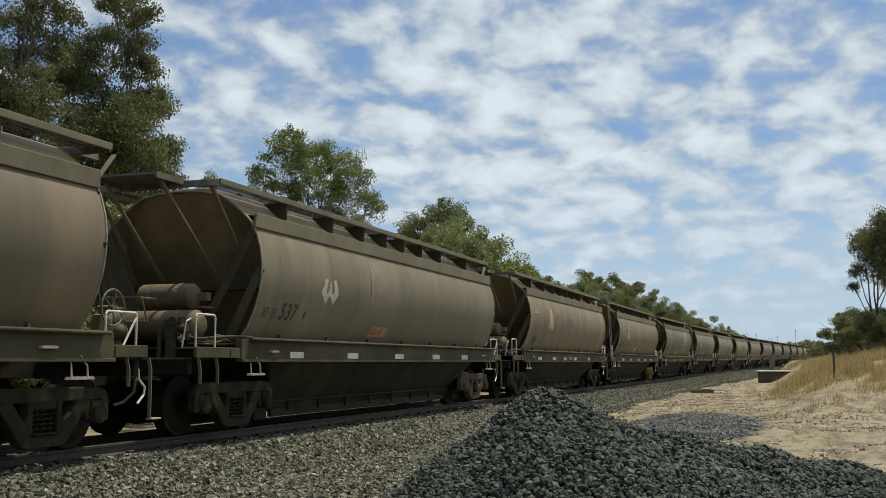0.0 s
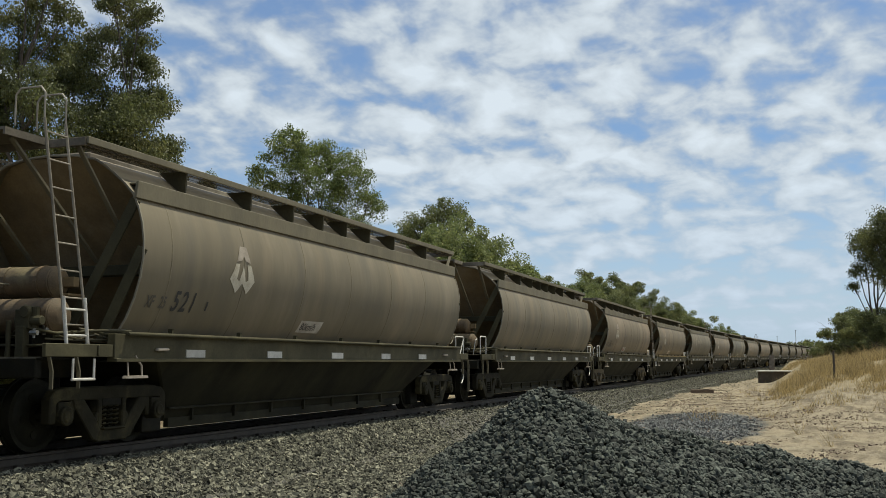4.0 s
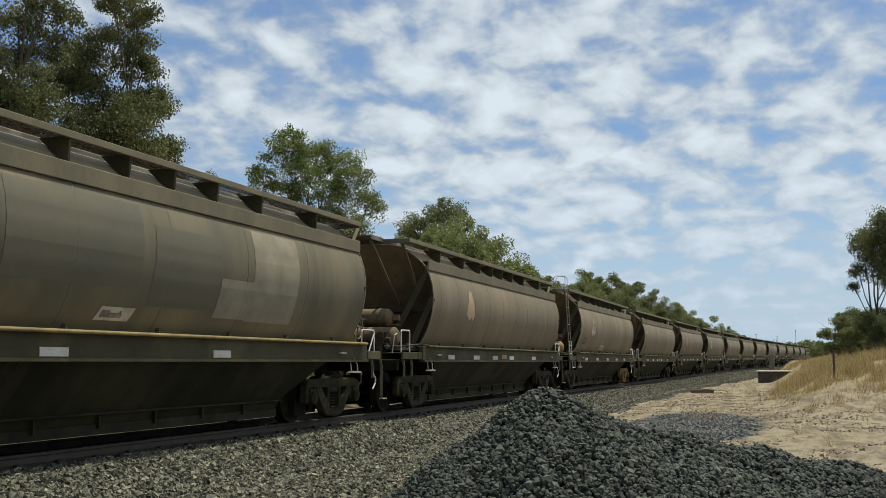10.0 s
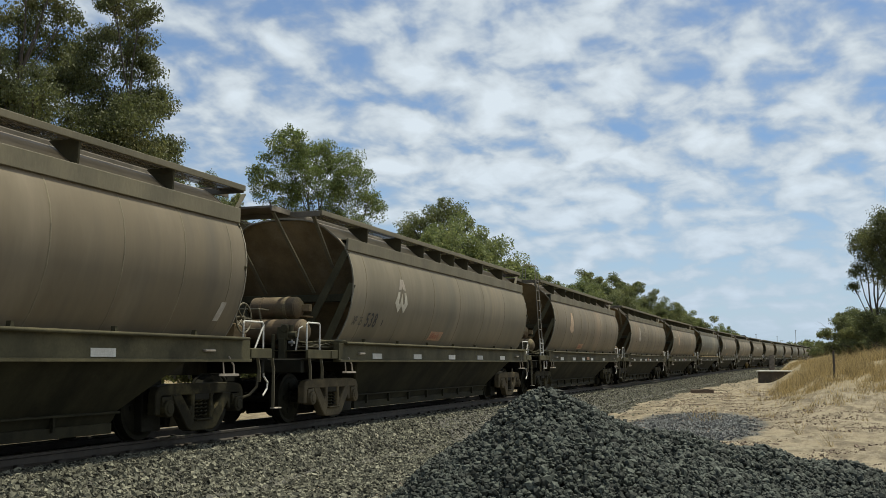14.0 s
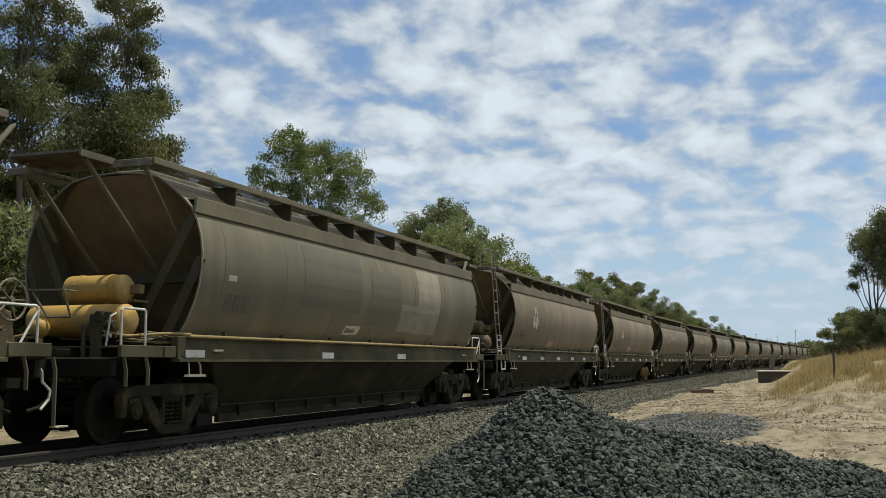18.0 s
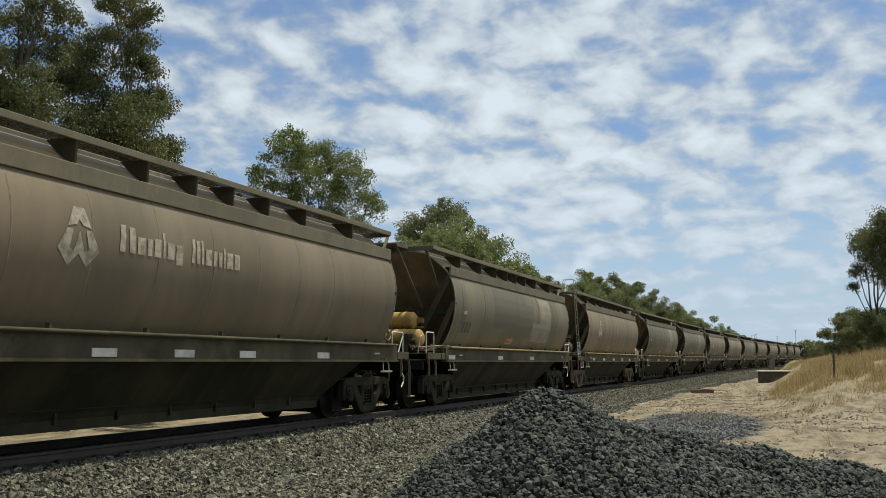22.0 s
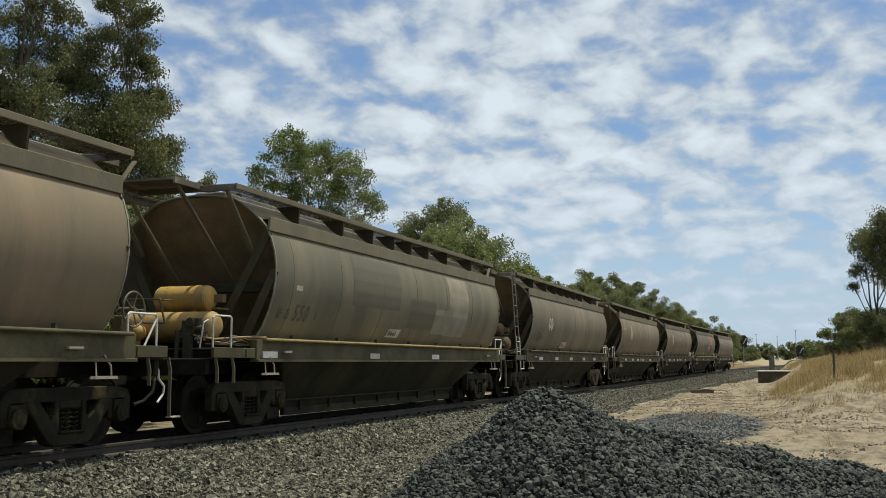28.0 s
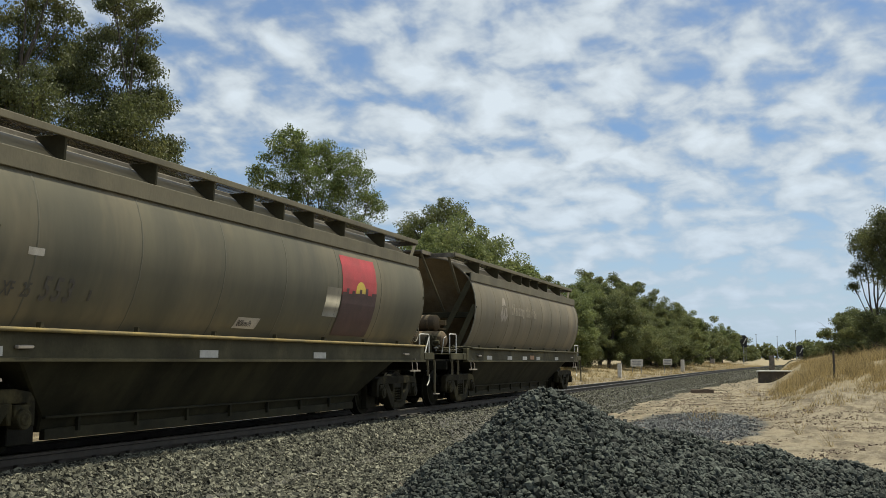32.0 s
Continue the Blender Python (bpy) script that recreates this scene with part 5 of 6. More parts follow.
def concrete_pit():
    """A low concrete headwall beside the line with a slab on top."""
    x, y = 84.0, 1.75
    z = -0.77
    root = thing("concrete_headwall", "low stained concrete headwall with a slab top in dry grass", "headwall", (x, y, z), -8)
    bm = bmesh.new()
    box(bm, (0, 0, 0.52), (1.3, 2.75, 1.05))
    part("wall", bm, MAT["dark_concrete"], root, "dark brown mottled wall", bevel=0.03)
    bm = bmesh.new()
    box(bm, (-0.05, 0, 1.09), (1.6, 2.95, 0.10))
    part("slab", bm, MAT["white_post"], root, "pale flat slab", bevel=0.02)


def small_post(x, y, high, wide, mat, name, label, sink=0.05):
    root = thing(name, label, "post", (x, y, land1(x, y) - sink))
    bm = bmesh.new()
    box(bm, (0, 0, high / 2), (wide, wide, high))
    part("shaft", bm, MAT[mat], root, bevel=wide * 0.12)
    bm = bmesh.new()
    box(bm, (0, 0, high + 0.015), (wide * 1.06, wide * 1.06, 0.03))
    part("cap", bm, MAT[mat], root, bevel=0.006)
    return root


def sign_board(x, y, z, wide, high):
    root = thing("trackside_sign", "small white board on two short legs beside the track", "sign", (x, y, land1(x, y) - 0.05), -80, "white trackside boards")
    zc = z - land1(x, y) + 0.05
    bm = bmesh.new()
    box(bm, (0, 0, zc), (wide, 0.04, high))
    part("board", bm, MAT["white_post"], root, bevel=0.006)
    for dx in (-wide * 0.36, wide * 0.36):
        bm = bmesh.new()
        box(bm, (dx, 0.05, (zc - high / 2) / 2 + 0.1), (0.05, 0.05, zc - high / 2 + 0.2))
        part("leg", bm, MAT["galv"], root)
    for i in range(3):
        bm = bmesh.new()
        box(bm, (0, -0.024, zc + high * (0.26 - 0.26 * i)), (wide * (0.74, 0.60, 0.68)[i], 0.006, high * 0.12))
        part("lettering_bar", bm, MAT["galv"], root)


def signal(x, y, high, name="colour_light_signal"):
    z = land1(x, y)
    root = thing(name, "black railway signal head on a slim mast", "signal", (x, y, z - 0.1), -90)
    bm = bmesh.new()
    cyl(bm, (0, 0, 0), (0, 0, high + 0.1), 0.09, 0.07, 10)
    part("mast", bm, MAT["galv"], root)
    bm = bmesh.new()
    prism(bm, [(-0.72, high - 0.9), (0.72, high - 0.9), (0.72, high + 1.1), (0.40, high + 1.5), (-0.40, high + 1.5), (-0.72, high + 1.1)], 0.10)
    part("backboard", bm, MAT["signal_black"], root)
    for i in range(3):
        bm = bmesh.new()
        cyl(bm, (0, -0.30, high - 0.4 + 0.62 * i), (0, -0.04, high - 0.4 + 0.62 * i), 0.20, n=14)
        part("lamp_hood", bm, MAT["signal_black"], root)
    bm = bmesh.new()
    box(bm, (0.30, -0.07, high + 0.35), (0.16, 0.04, 1.35), (0, 28, 0))
    part("arm_marker", bm, MAT["white_post"], root, "white slanted marker")
    bm = bmesh.new()
    for k in range(10):
        box(bm, (0.35, 0.12, 0.3 + k * (high - 0.6) / 10), (0.36, 0.03, 0.03))
    for dx in (0.17, 0.53):
        box(bm, (dx, 0.12, high / 2), (0.03, 0.03, high - 0.2))
    part("access_ladder", bm, MAT["galv"], root)


def mast(x, y, top, r=0.10):
    z = land1(x, y)
    root = thing("light_mast", "slim grey mast far along the line", "mast", (x, y, z - 0.1), 0, "distant masts")
    bm = bmesh.new()
    cyl(bm, (0, 0, 0), (0, 0, top - z), r, r * 0.6, 8)
    part("pole", bm, MAT["galv"], root)
    bm = bmesh.new()
    box(bm, (0, 0, top - z), (0.22, 0.34, 0.14))
    part("lamp_head", bm, MAT["galv"], root)


def timber_offcut():
    x, y = 54.5, 4.86
    root = thing("old_sleeper", "weathered timber sleeper lying on the sand", "timber", (x, y, land1(x, y) + 0.02), 0)
    bm = bmesh.new()
    box(bm, (0, 0, 0.10), (0.26, 1.15, 0.22), (0, 0, 12))
    part("beam", bm, MAT["timber"], root, bevel=0.015)
    bm = bmesh.new()
    box(bm, (-0.06, -0.2, 0.217), (0.14, 0.30, 0.015), (0, 0, 12))
    part("tie_plate", bm, MAT["rail"], root)


concrete_pit()
small_post(88.0, 2.25, 1.56 - land1(88.0, 2.25), 0.42, "concrete", "concrete_marker", "weathered grey concrete marker post beside the headwall", 0.02)
for x, y, h in ((44.5, -1.25, 1.28), (46.0, -3.42, 1.25)):
    small_post(x, y, h, 0.085, "post", "fence_post", "dark thin timber fence post in dry grass", 0.15)
small_post(84.0, 14.0, 1.25, 0.30, "white_post", "marker_post", "short white marker post beyond the track")
small_post(118.0, 12.6, 1.45, 0.40, "white_post", "marker_post", "short white marker post beyond the track")
small_post(182.0, 14.4, 2.2, 0.75, "concrete", "relay_cabinet", "pale relay cabinet beyond the track")
sign_board(98.0, 14.7, 0.95, 1.15, 0.66)
sign_board(111.0, 13.4, 1.05, 0.95, 0.62)
for px_at, dist, high in ((1313, 215.0, 4.3), (1412, 235.0, 2.7)):
    a = radians(19.1946) - math.atan((px_at - 784) / 1808.5)
    signal(dist * math.cos(a), dist * math.sin(a), high)
for px_at, dist, top in ((1336, 300.0, 8.8), (1373, 320.0, 8.6), (1406, 280.0, 9.2)):
    a = radians(19.1946) - math.atan((px_at - 784) / 1808.5)
    mast(dist * math.cos(a), dist * math.sin(a), top)
timber_offcut()


# ---- stones ----
def stone_shapes(n, rnd):
    """Angular broken stones: a cube's corners pushed about, as (8, 3) arrays, and their triangles."""
    cube = np.array([(x, y, z) for x in (-1, 1) for y in (-1, 1) for z in (-1, 1)], float) * 0.5
    quads = [(0, 1, 3, 2), (4, 6, 7, 5), (0, 4, 5, 1), (2, 3, 7, 6), (0, 2, 6, 4), (1, 5, 7, 3)]
    tri = np.array([t for a, b, c, d in quads for t in ((a, b, c), (a, c, d))])
    shapes = cube[None] * rnd.uniform(0.80, 1.20, (n, 1, 3)) * np.where(rnd.random((n, 8, 1)) < 0.35, 0.72, 1.06) + rnd.uniform(-0.12, 0.12, (n, 8, 3))
    return shapes, tri


def chunk_shapes(n, rnd):
    """Blunt broken lumps: twelve corners on a squashed ball, pushed about."""
    g = (1 + 5 ** 0.5) / 2
    ico = np.array([(-1, g, 0), (1, g, 0), (-1, -g, 0), (1, -g, 0), (0, -1, g), (0, 1, g), (0, -1, -g), (0, 1, -g), (g, 0, -1), (g, 0, 1), (-g, 0, -1), (-g, 0, 1)]) * 0.30
    tri = np.array([(0, 11, 5), (0, 5, 1), (0, 1, 7), (0, 7, 10), (0, 10, 11), (1, 5, 9), (5, 11, 4), (11, 10, 2), (10, 7, 6), (7, 1, 8),
                    (3, 9, 4), (3, 4, 2), (3, 2, 6), (3, 6, 8), (3, 8, 9), (4, 9, 5), (2, 4, 11), (6, 2, 10), (8, 6, 7), (9, 8, 1)])
    shapes = ico[None] * rnd.uniform(0.58, 1.36, (n, 1, 3)) * rnd.uniform(0.74, 1.18, (n, 12, 1)) + rnd.uniform(-0.07, 0.07, (n, 12, 3))
    return shapes, tri


def turned(shapes, rnd):
    q = rnd.normal(size=(len(shapes), 4))
    q /= np.linalg.norm(q, axis=1)[:, None]
    w, x, y, z = q.T
    r = np.stack([np.stack([1 - 2 * (y * y + z * z), 2 * (x * y - z * w), 2 * (x * z + y * w)], -1),
                  np.stack([2 * (x * y + z * w), 1 - 2 * (x * x + z * z), 2 * (y * z - x * w)], -1),
                  np.stack([2 * (x * z - y * w), 2 * (y * z + x * w), 1 - 2 * (x * x + y * y)], -1)], 1)
    return np.einsum("nij,nkj->nki", r, shapes)


def stones(name, centres, sizes, mat, seed, shape=stone_shapes):
    rnd = np.random.default_rng(seed)
    shapes, tri = shape(len(centres), rnd)
    v = turned(shapes, rnd) * sizes[:, None, None] + centres[:, None, :]
    t = tri[None] + (np.arange(len(centres)) * shapes.shape[1])[:, None, None]
    return np_mesh(name, v.reshape(-1, 3), t.reshape(-1, 3), MAT[mat])


def heap_height(x, y):
    """Height of the heap of fresh stone: a cone with a long low tail."""
    cx, cy, top = 7.30, 1.72, 0.80
    r = np.hypot(x - cx, y - cy)
    cone = top - 0.74 * np.sqrt(r * r + 0.012) + 0.08
    ax, ay, bx, by = 7.3, 1.6, 9.4, -2.2
    dx, dy = bx - ax, by - ay
    t = np.clip(((x - ax) * dx + (y - ay) * dy) / (dx * dx + dy * dy), 0, 1.15)
    d = np.hypot(x - ax - t * dx, y - ay - t * dy)
    ridge = 0.66 - 0.92 * t + 0.26 * t * t * t
    tail = ridge - 0.62 * np.sqrt(d * d + 0.06) + 0.12
    h = np.maximum(cone, tail)
    return h + 0.025 * np.sin(x * 7.1 + y * 3.0) + 0.02 * np.sin(y * 9.3 - x * 4.0)


def heap():
    rnd = np.random.default_rng(5)
    gx, gy = np.arange(3.6, 12.6, 0.12), np.arange(-4.6, 4.6, 0.12)
    X, Y = np.meshgrid(gx, gy, indexing="ij")
    Z = np.maximum(heap_height(X, Y) - 0.03, land(X, Y) - 0.10)
    i = np.arange(X.size).reshape(X.shape)
    a, b, c, d = i[:-1, :-1].ravel(), i[1:, :-1].ravel(), i[1:, 1:].ravel(), i[:-1, 1:].ravel()
    bed = np_mesh("heap_core", np.stack([X, Y, Z], -1).reshape(-1, 3), np.concatenate([np.stack([a, b, c], 1), np.stack([a, c, d], 1)]), MAT["basalt_bed"])
    root = new("gravel_heap", bed)
    tagged(root, "heap of fresh dark blue-grey crushed stone beside the track", "stone heap")
    n = 190000
    x, y = rnd.uniform(5.2, 10.9, n), rnd.uniform(-3.7, 3.6, n)
    h, g = heap_height(x, y), land(x, y)
    keep = h > g - 0.02
    x, y, h = x[keep], y[keep], h[keep]
    size = np.clip(rnd.lognormal(math.log(0.0320), 0.27, len(x)), 0.015, 0.070)
    c = np.stack([x, y, h + rnd.uniform(-0.015, 0.035, len(x))], -1)
    # stray stones round the foot
    near = (np.abs(x - 7.3) < 0.75) & (np.abs(y - 1.72) < 0.75)
    pick = np.flatnonzero(near)[:300]
    rest = np.ones(len(x), bool)
    rest[pick] = False
    st = new("loose_gravel", stones("loose_gravel", c[rest], size[rest], "basalt", 11, chunk_shapes))
    st.parent = root
    tagged(st, "loose angular dark stones", kind="stuff")
    shapes, tri = chunk_shapes(6, rnd)
    kinds = [np_mesh("stone", turned(shapes[k:k + 1], rnd)[0], tri, MAT["basalt"]) for k in range(6)]
    for j, p in enumerate(pick):
        ob = new("stone", kinds[j % 6])
        ob.parent = root
        ob.matrix_world = Matrix.LocRotScale(c[p], Euler(tuple(rnd.uniform(0, 6.28, 3))), [size[p]] * 3)


heap()


def ballast():
    rnd = np.random.default_rng(8)
    n = 175000
    x = np.concatenate([rnd.uniform(6.0, 20.0, n // 2), rnd.uniform(20.0, 90.0, n // 2)])
    o = rnd.uniform(0.70, 5.4, n)
    wide = np.where(x < 20, 3.0, 2.45 - 0.2 * np.sin(x * 0.5))
    keep = rnd.random(n) < np.clip(1.0 - 1.1 * np.maximum(o - wide, 0) / np.where(x < 20, 2.4, 0.9), 0.02, 1)
    x, o = x[keep], o[keep]
    yc, _ = track_np(x)
    y = yc - o
    a, r = rnd.uniform(0, 6.283, 5200), np.sqrt(rnd.random(5200)) * rnd.uniform(0.75, 1.05, 5200)
    gx, gy = 26.5 + 6.8 * r * np.cos(a), 2.75 + 1.75 * r * np.sin(a)
    gs = np.clip(rnd.lognormal(math.log(0.034), 0.3, len(gx)), 0.015, 0.08)
    patch = new("gravel_patch", stones("gravel_patch", np.stack([gx, gy, land(gx, gy) + 0.01], -1), gs, "grey_gravel", 23))
    tagged(patch, "patch of spilled blue-grey gravel on the sand", "gravel", kind="stuff")
    size = np.clip(rnd.lognormal(math.log(0.028), 0.30, len(x)), 0.013, 0.062)
    # larger lumps carry the texture far along the line
    xf = rnd.uniform(80, 190, 9000)
    of = rnd.uniform(0.8, 3.6, 9000)
    x, y, size = np.concatenate([x, xf]), np.concatenate([y, track_np(xf)[0] - of]), np.concatenate([size, rnd.uniform(0.05, 0.09, 9000)])
    z = land(x, y) + size * rnd.uniform(-0.15, 0.30, len(x))
    ob = new("ballast", stones("ballast", np.stack([x, y, z], -1), size, "ballast", 21))
    tagged(ob, "grey-brown crushed stone ballast along the track", "ballast", kind="stuff")


ballast()


# ---- vegetation ----
def limb(verts, tris, pts, radii, n=7):
    """A tapered, bending tube."""
    base = len(verts)
    for i, (p, r) in enumerate(zip(pts, radii)):
        d = (pts[min(i + 1, len(pts) - 1)] - pts[max(i - 1, 0)]).normalized()
        u = d.orthogonal().normalized()
        w = d.cross(u)
        for k in range(n):
            a = 2 * math.pi * k / n
            verts.append(p + (u * math.cos(a) + w * math.sin(a)) * r)
    for i in range(len(pts) - 1):
        for k in range(n):
            a, b = base + i * n + k, base + i * n + (k + 1) % n
            tris.append((a, b, b + n))
            tris.append((a, b + n, a + n))


def tree_meshes(seed, high, spread, leaf, clumps, per, bare=0.30, trunk_r=0.22, lean=0.0, leaf_size=0.16, droop=0.5, stems=1, flat=1.0, clump_r=0.16, fill=0.5):
    """A trunk with forking limbs, and leaves gathered in clumps round the twigs' ends."""
    rnd = random.Random(seed)
    npr = np.random.default_rng(seed)
    verts, tris, tips = [], [], []
    for s in range(stems):
        ang = rnd.uniform(0, 6.28)
        top = Vector((lean * high + math.cos(ang) * spread * 0.30 * (stems > 1), math.sin(ang) * spread * 0.30 * (stems > 1), high * rnd.uniform(0.70, 0.82)))
        pts = []
        for i in range(9):
            t = i / 8
            p = top * t
            p = Vector((p.x * t ** 0.4, p.y, p.z)) + Vector((rnd.uniform(-1, 1), rnd.uniform(-1, 1), 0)) * 0.025 * high * t
            pts.append(p)
        limb(verts, tris, pts, [trunk_r * (1.25 if i == 0 else 1) * (1 - 0.82 * i / 8) for i in range(9)])
        boughs = rnd.randint(9, 12) if stems == 1 else rnd.randint(6, 8)
        for b in range(boughs):
            t = bare + (1 - bare) * (b + rnd.random()) / boughs
            i = min(int(t * 8), 7)
            start = pts[i].lerp(pts[i + 1], t * 8 - i)
            a = ang + b * 2.4 + rnd.uniform(-0.4, 0.4)
            reach = spread * (0.55 + 0.45 * math.sin(math.pi * min(1, 0.25 + 0.75 * t))) * rnd.uniform(0.6, 1.05)
            rise = high * rnd.uniform(0.08, 0.26) * flat
            q, bp = start.copy(), [start]
            for k in range(1, 5):
                f = k / 4
                q = start + Vector((math.cos(a) * reach * f, math.sin(a) * reach * f, rise * f ** 0.8)) + Vector((rnd.uniform(-1, 1), rnd.uniform(-1, 1), rnd.uniform(-1, 1))) * 0.06 * reach * f
                bp.append(q)
            r0 = trunk_r * 0.42 * (1.1 - t * 0.6)
            limb(verts, tris, bp, [r0 * (1 - 0.78 * k / 4) for k in range(5)], 5)
            for k in range(5):
                f = rnd.uniform(0.4, 1.0)
                j = min(int(f * 4), 3)
                st = bp[j].lerp(bp[j + 1], f * 4 - j)
                aa = a + rnd.uniform(-1.2, 1.2)
                le = reach * rnd.uniform(0.22, 0.5)
                en = st + Vector((math.cos(aa) * le, math.sin(aa) * le, le * rnd.uniform(-0.1, 0.7)))
                mid = st.lerp(en, 0.5) + Vector((0, 0, le * 0.08))
                limb(verts, tris, [st, mid, en], [r0 * 0.35, r0 * 0.22, r0 * 0.08], 4)
                tips += [en, mid.lerp(en, 0.4)]
            tips.append(bp[-1])
        tips.append(pts[-1])
    trunk = np_mesh("trunk", np.array([tuple(v) for v in verts]), np.array(tris), MAT["bark"], True)
    tip = np.array([tuple(v) for v in tips])
    pick = tip[npr.integers(0, len(tip), clumps)] + npr.normal(0, clump_r * spread * 0.35, (clumps, 3))
    # fill the crown's rounded outline unevenly
    half = int(clumps * fill)
    if half:
        q = npr.normal(size=(half, 3))
        q /= np.linalg.norm(q, axis=1)[:, None]
        bumps = 1 + 0.16 * np.sin(3.1 * np.arctan2(q[:, 1], q[:, 0]) + seed) + 0.14 * np.sin(5.0 * q[:, 2] + 2.0 * seed)
        q *= (bumps * npr.uniform(0.55, 1.0, half))[:, None]
        zc = high * (bare + 1.0) / 2
        pick[:half] = q * np.array([spread * 0.86, spread * 0.86, high * (1.0 - bare) / 2 * 0.92]) + np.array([lean * high * 0.7, 0, zc])
    rad = clump_r * spread * npr.uniform(0.5, 1.25, clumps)
    which = npr.integers(0, clumps, clumps * per)
    off = npr.normal(size=(len(which), 3))
    off *= np.minimum(1.0, 1.75 / np.linalg.norm(off, axis=1))[:, None] * 0.46 * rad[which][:, None]
    off[:, 2] *= 0.75
    c = pick[which] + off
    crown = leaf_mesh(npr, c, leaf, leaf_size, droop)
    return trunk, crown


def leaf_mesh(npr, c, leaf, leaf_size, droop):
    """Small pointed leaves at the points c, hanging a little."""
    n = len(c)
    d = npr.normal(size=(n, 3))
    d[:, 2] -= droop * 1.6
    d /= np.linalg.norm(d, axis=1)[:, None]
    u = np.cross(d, npr.normal(size=(n, 3)))
    u /= np.linalg.norm(u, axis=1)[:, None] + 1e-9
    ln = leaf_size * npr.uniform(0.6, 1.4, n)[:, None]
    wd = ln * npr.uniform(0.16, 0.34, n)[:, None]
    v = np.stack([c, c + d * ln * 0.5 + u * wd, c + d * ln, c + d * ln * 0.5 - u * wd], 1).reshape(-1, 3)
    k = np.arange(n)[:, None] * 4
    return np_mesh("crown", v, np.concatenate([k + np.array([[0, 1, 2]]), k + np.array([[0, 2, 3]])]), MAT[leaf])


def lobed_tree(seed, lobes, leaf, trunk_r=0.2, leaf_size=0.12, density=2400, stems=1, droop=0.5, depth=1.0, airy=1.0):
    """A tree whose boughs each carry one mass of foliage: lobes of (across, height, radius)."""
    rnd, npr = random.Random(seed), np.random.default_rng(seed)
    verts, tris, leaves = [], [], []
    top = max(z for _, z, _ in lobes)
    feet = [Vector((rnd.uniform(-0.3, 0.3) * (stems > 1), rnd.uniform(-0.3, 0.3) * (stems > 1), 0)) for _ in range(stems)]
    trunks = []
    for i, foot in enumerate(feet):
        lean = Vector((rnd.uniform(-0.04, 0.04), rnd.uniform(-0.04, 0.04), 0)) * top * (1 + (stems > 1))
        pts = [foot + lean * (k / 8) + Vector((rnd.uniform(-1, 1), rnd.uniform(-1, 1), 0)) * 0.010 * top * (k > 0) + Vector((0, 0, top * 0.80 * k / 8)) for k in range(9)]
        limb(verts, tris, pts, [trunk_r * (1.25 if k == 0 else 1) * (1 - 0.80 * k / 8) for k in range(9)])
        trunks.append(pts)
    for j, (x, z, r) in enumerate(lobes):
        centre = Vector((x, rnd.uniform(-1, 1) * depth, z))
        pts = min(trunks, key=lambda q: (q[4] - centre).length) if rnd.random() < 0.7 else trunks[j % stems]
        f = min(0.92, max(0.30, (z - 1.6 * abs(x) - 1.2 * r) / (0.80 * top))) * 8
        i = min(int(f), 7)
        start = pts[i].lerp(pts[i + 1], f - i)
        bow = start.lerp(centre, 0.5) + Vector((rnd.uniform(-0.2, 0.2), rnd.uniform(-0.2, 0.2), -0.10 * (centre - start).length))
        path = [start, start.lerp(bow, 0.55) + Vector((0, 0, -0.02)), bow, bow.lerp(centre, 0.6), centre]
        r0 = max(0.03, trunk_r * (1.05 - 0.09 * f) * 0.62)
        limb(verts, tris, path, [r0, r0 * 0.85, r0 * 0.66, r0 * 0.48, r0 * 0.25], 6)
        count = int(10 + 15 * r)
        for k in range(count):
            d = Vector((rnd.gauss(0, 1), rnd.gauss(0, 1), rnd.gauss(0.25, 0.85))).normalized()
            c = centre + d * r * rnd.uniform(0.25, 1.0) ** 0.6
            if k % 2 == 0:
                st = path[2].lerp(path[4], rnd.uniform(0.2, 1.0))
                limb(verts, tris, [st, st.lerp(c, 0.5) + Vector((0, 0, 0.06 * r)), c], [r0 * 0.24, r0 * 0.16, r0 * 0.06], 4)
            spread = r * rnd.uniform(0.16, 0.30) * airy
            n = max(20, int(density * r * r / count))
            off = npr.normal(size=(n, 3))
            off *= np.minimum(1.0, 1.9 / np.linalg.norm(off, axis=1))[:, None] * spread
            off[:, 2] *= 0.75
            leaves.append(np.array(c) + off)
    trunk = np_mesh("trunk", np.array([tuple(v) for v in verts]), np.array(tris), MAT["bark"], True)
    return trunk, leaf_mesh(npr, np.concatenate(leaves), leaf, leaf_size, droop)


def plant(kind, meshes, x, y, turn=0.0, scale=1.0, label="", category="tree", group="", sink=0.1, wide=1.0):
    root = new(kind)
    root.matrix_world = Matrix.LocRotScale((x, y, land1(x, y) - sink), Euler((0, 0, radians(turn))), (scale * wide, scale * wide, scale))
    tagged(root, label, category, group)
    for name, me in zip(("trunk", "crown"), meshes):
        ob = new(name, me)
        ob.parent = root
    return root


def along(px, dist):
    """A place dist metres off in the heading of a point px across the picture's width."""
    a = radians(19.1946) - math.atan((px - 784) / 1808.5)
    return dist * math.cos(a), dist * math.sin(a)


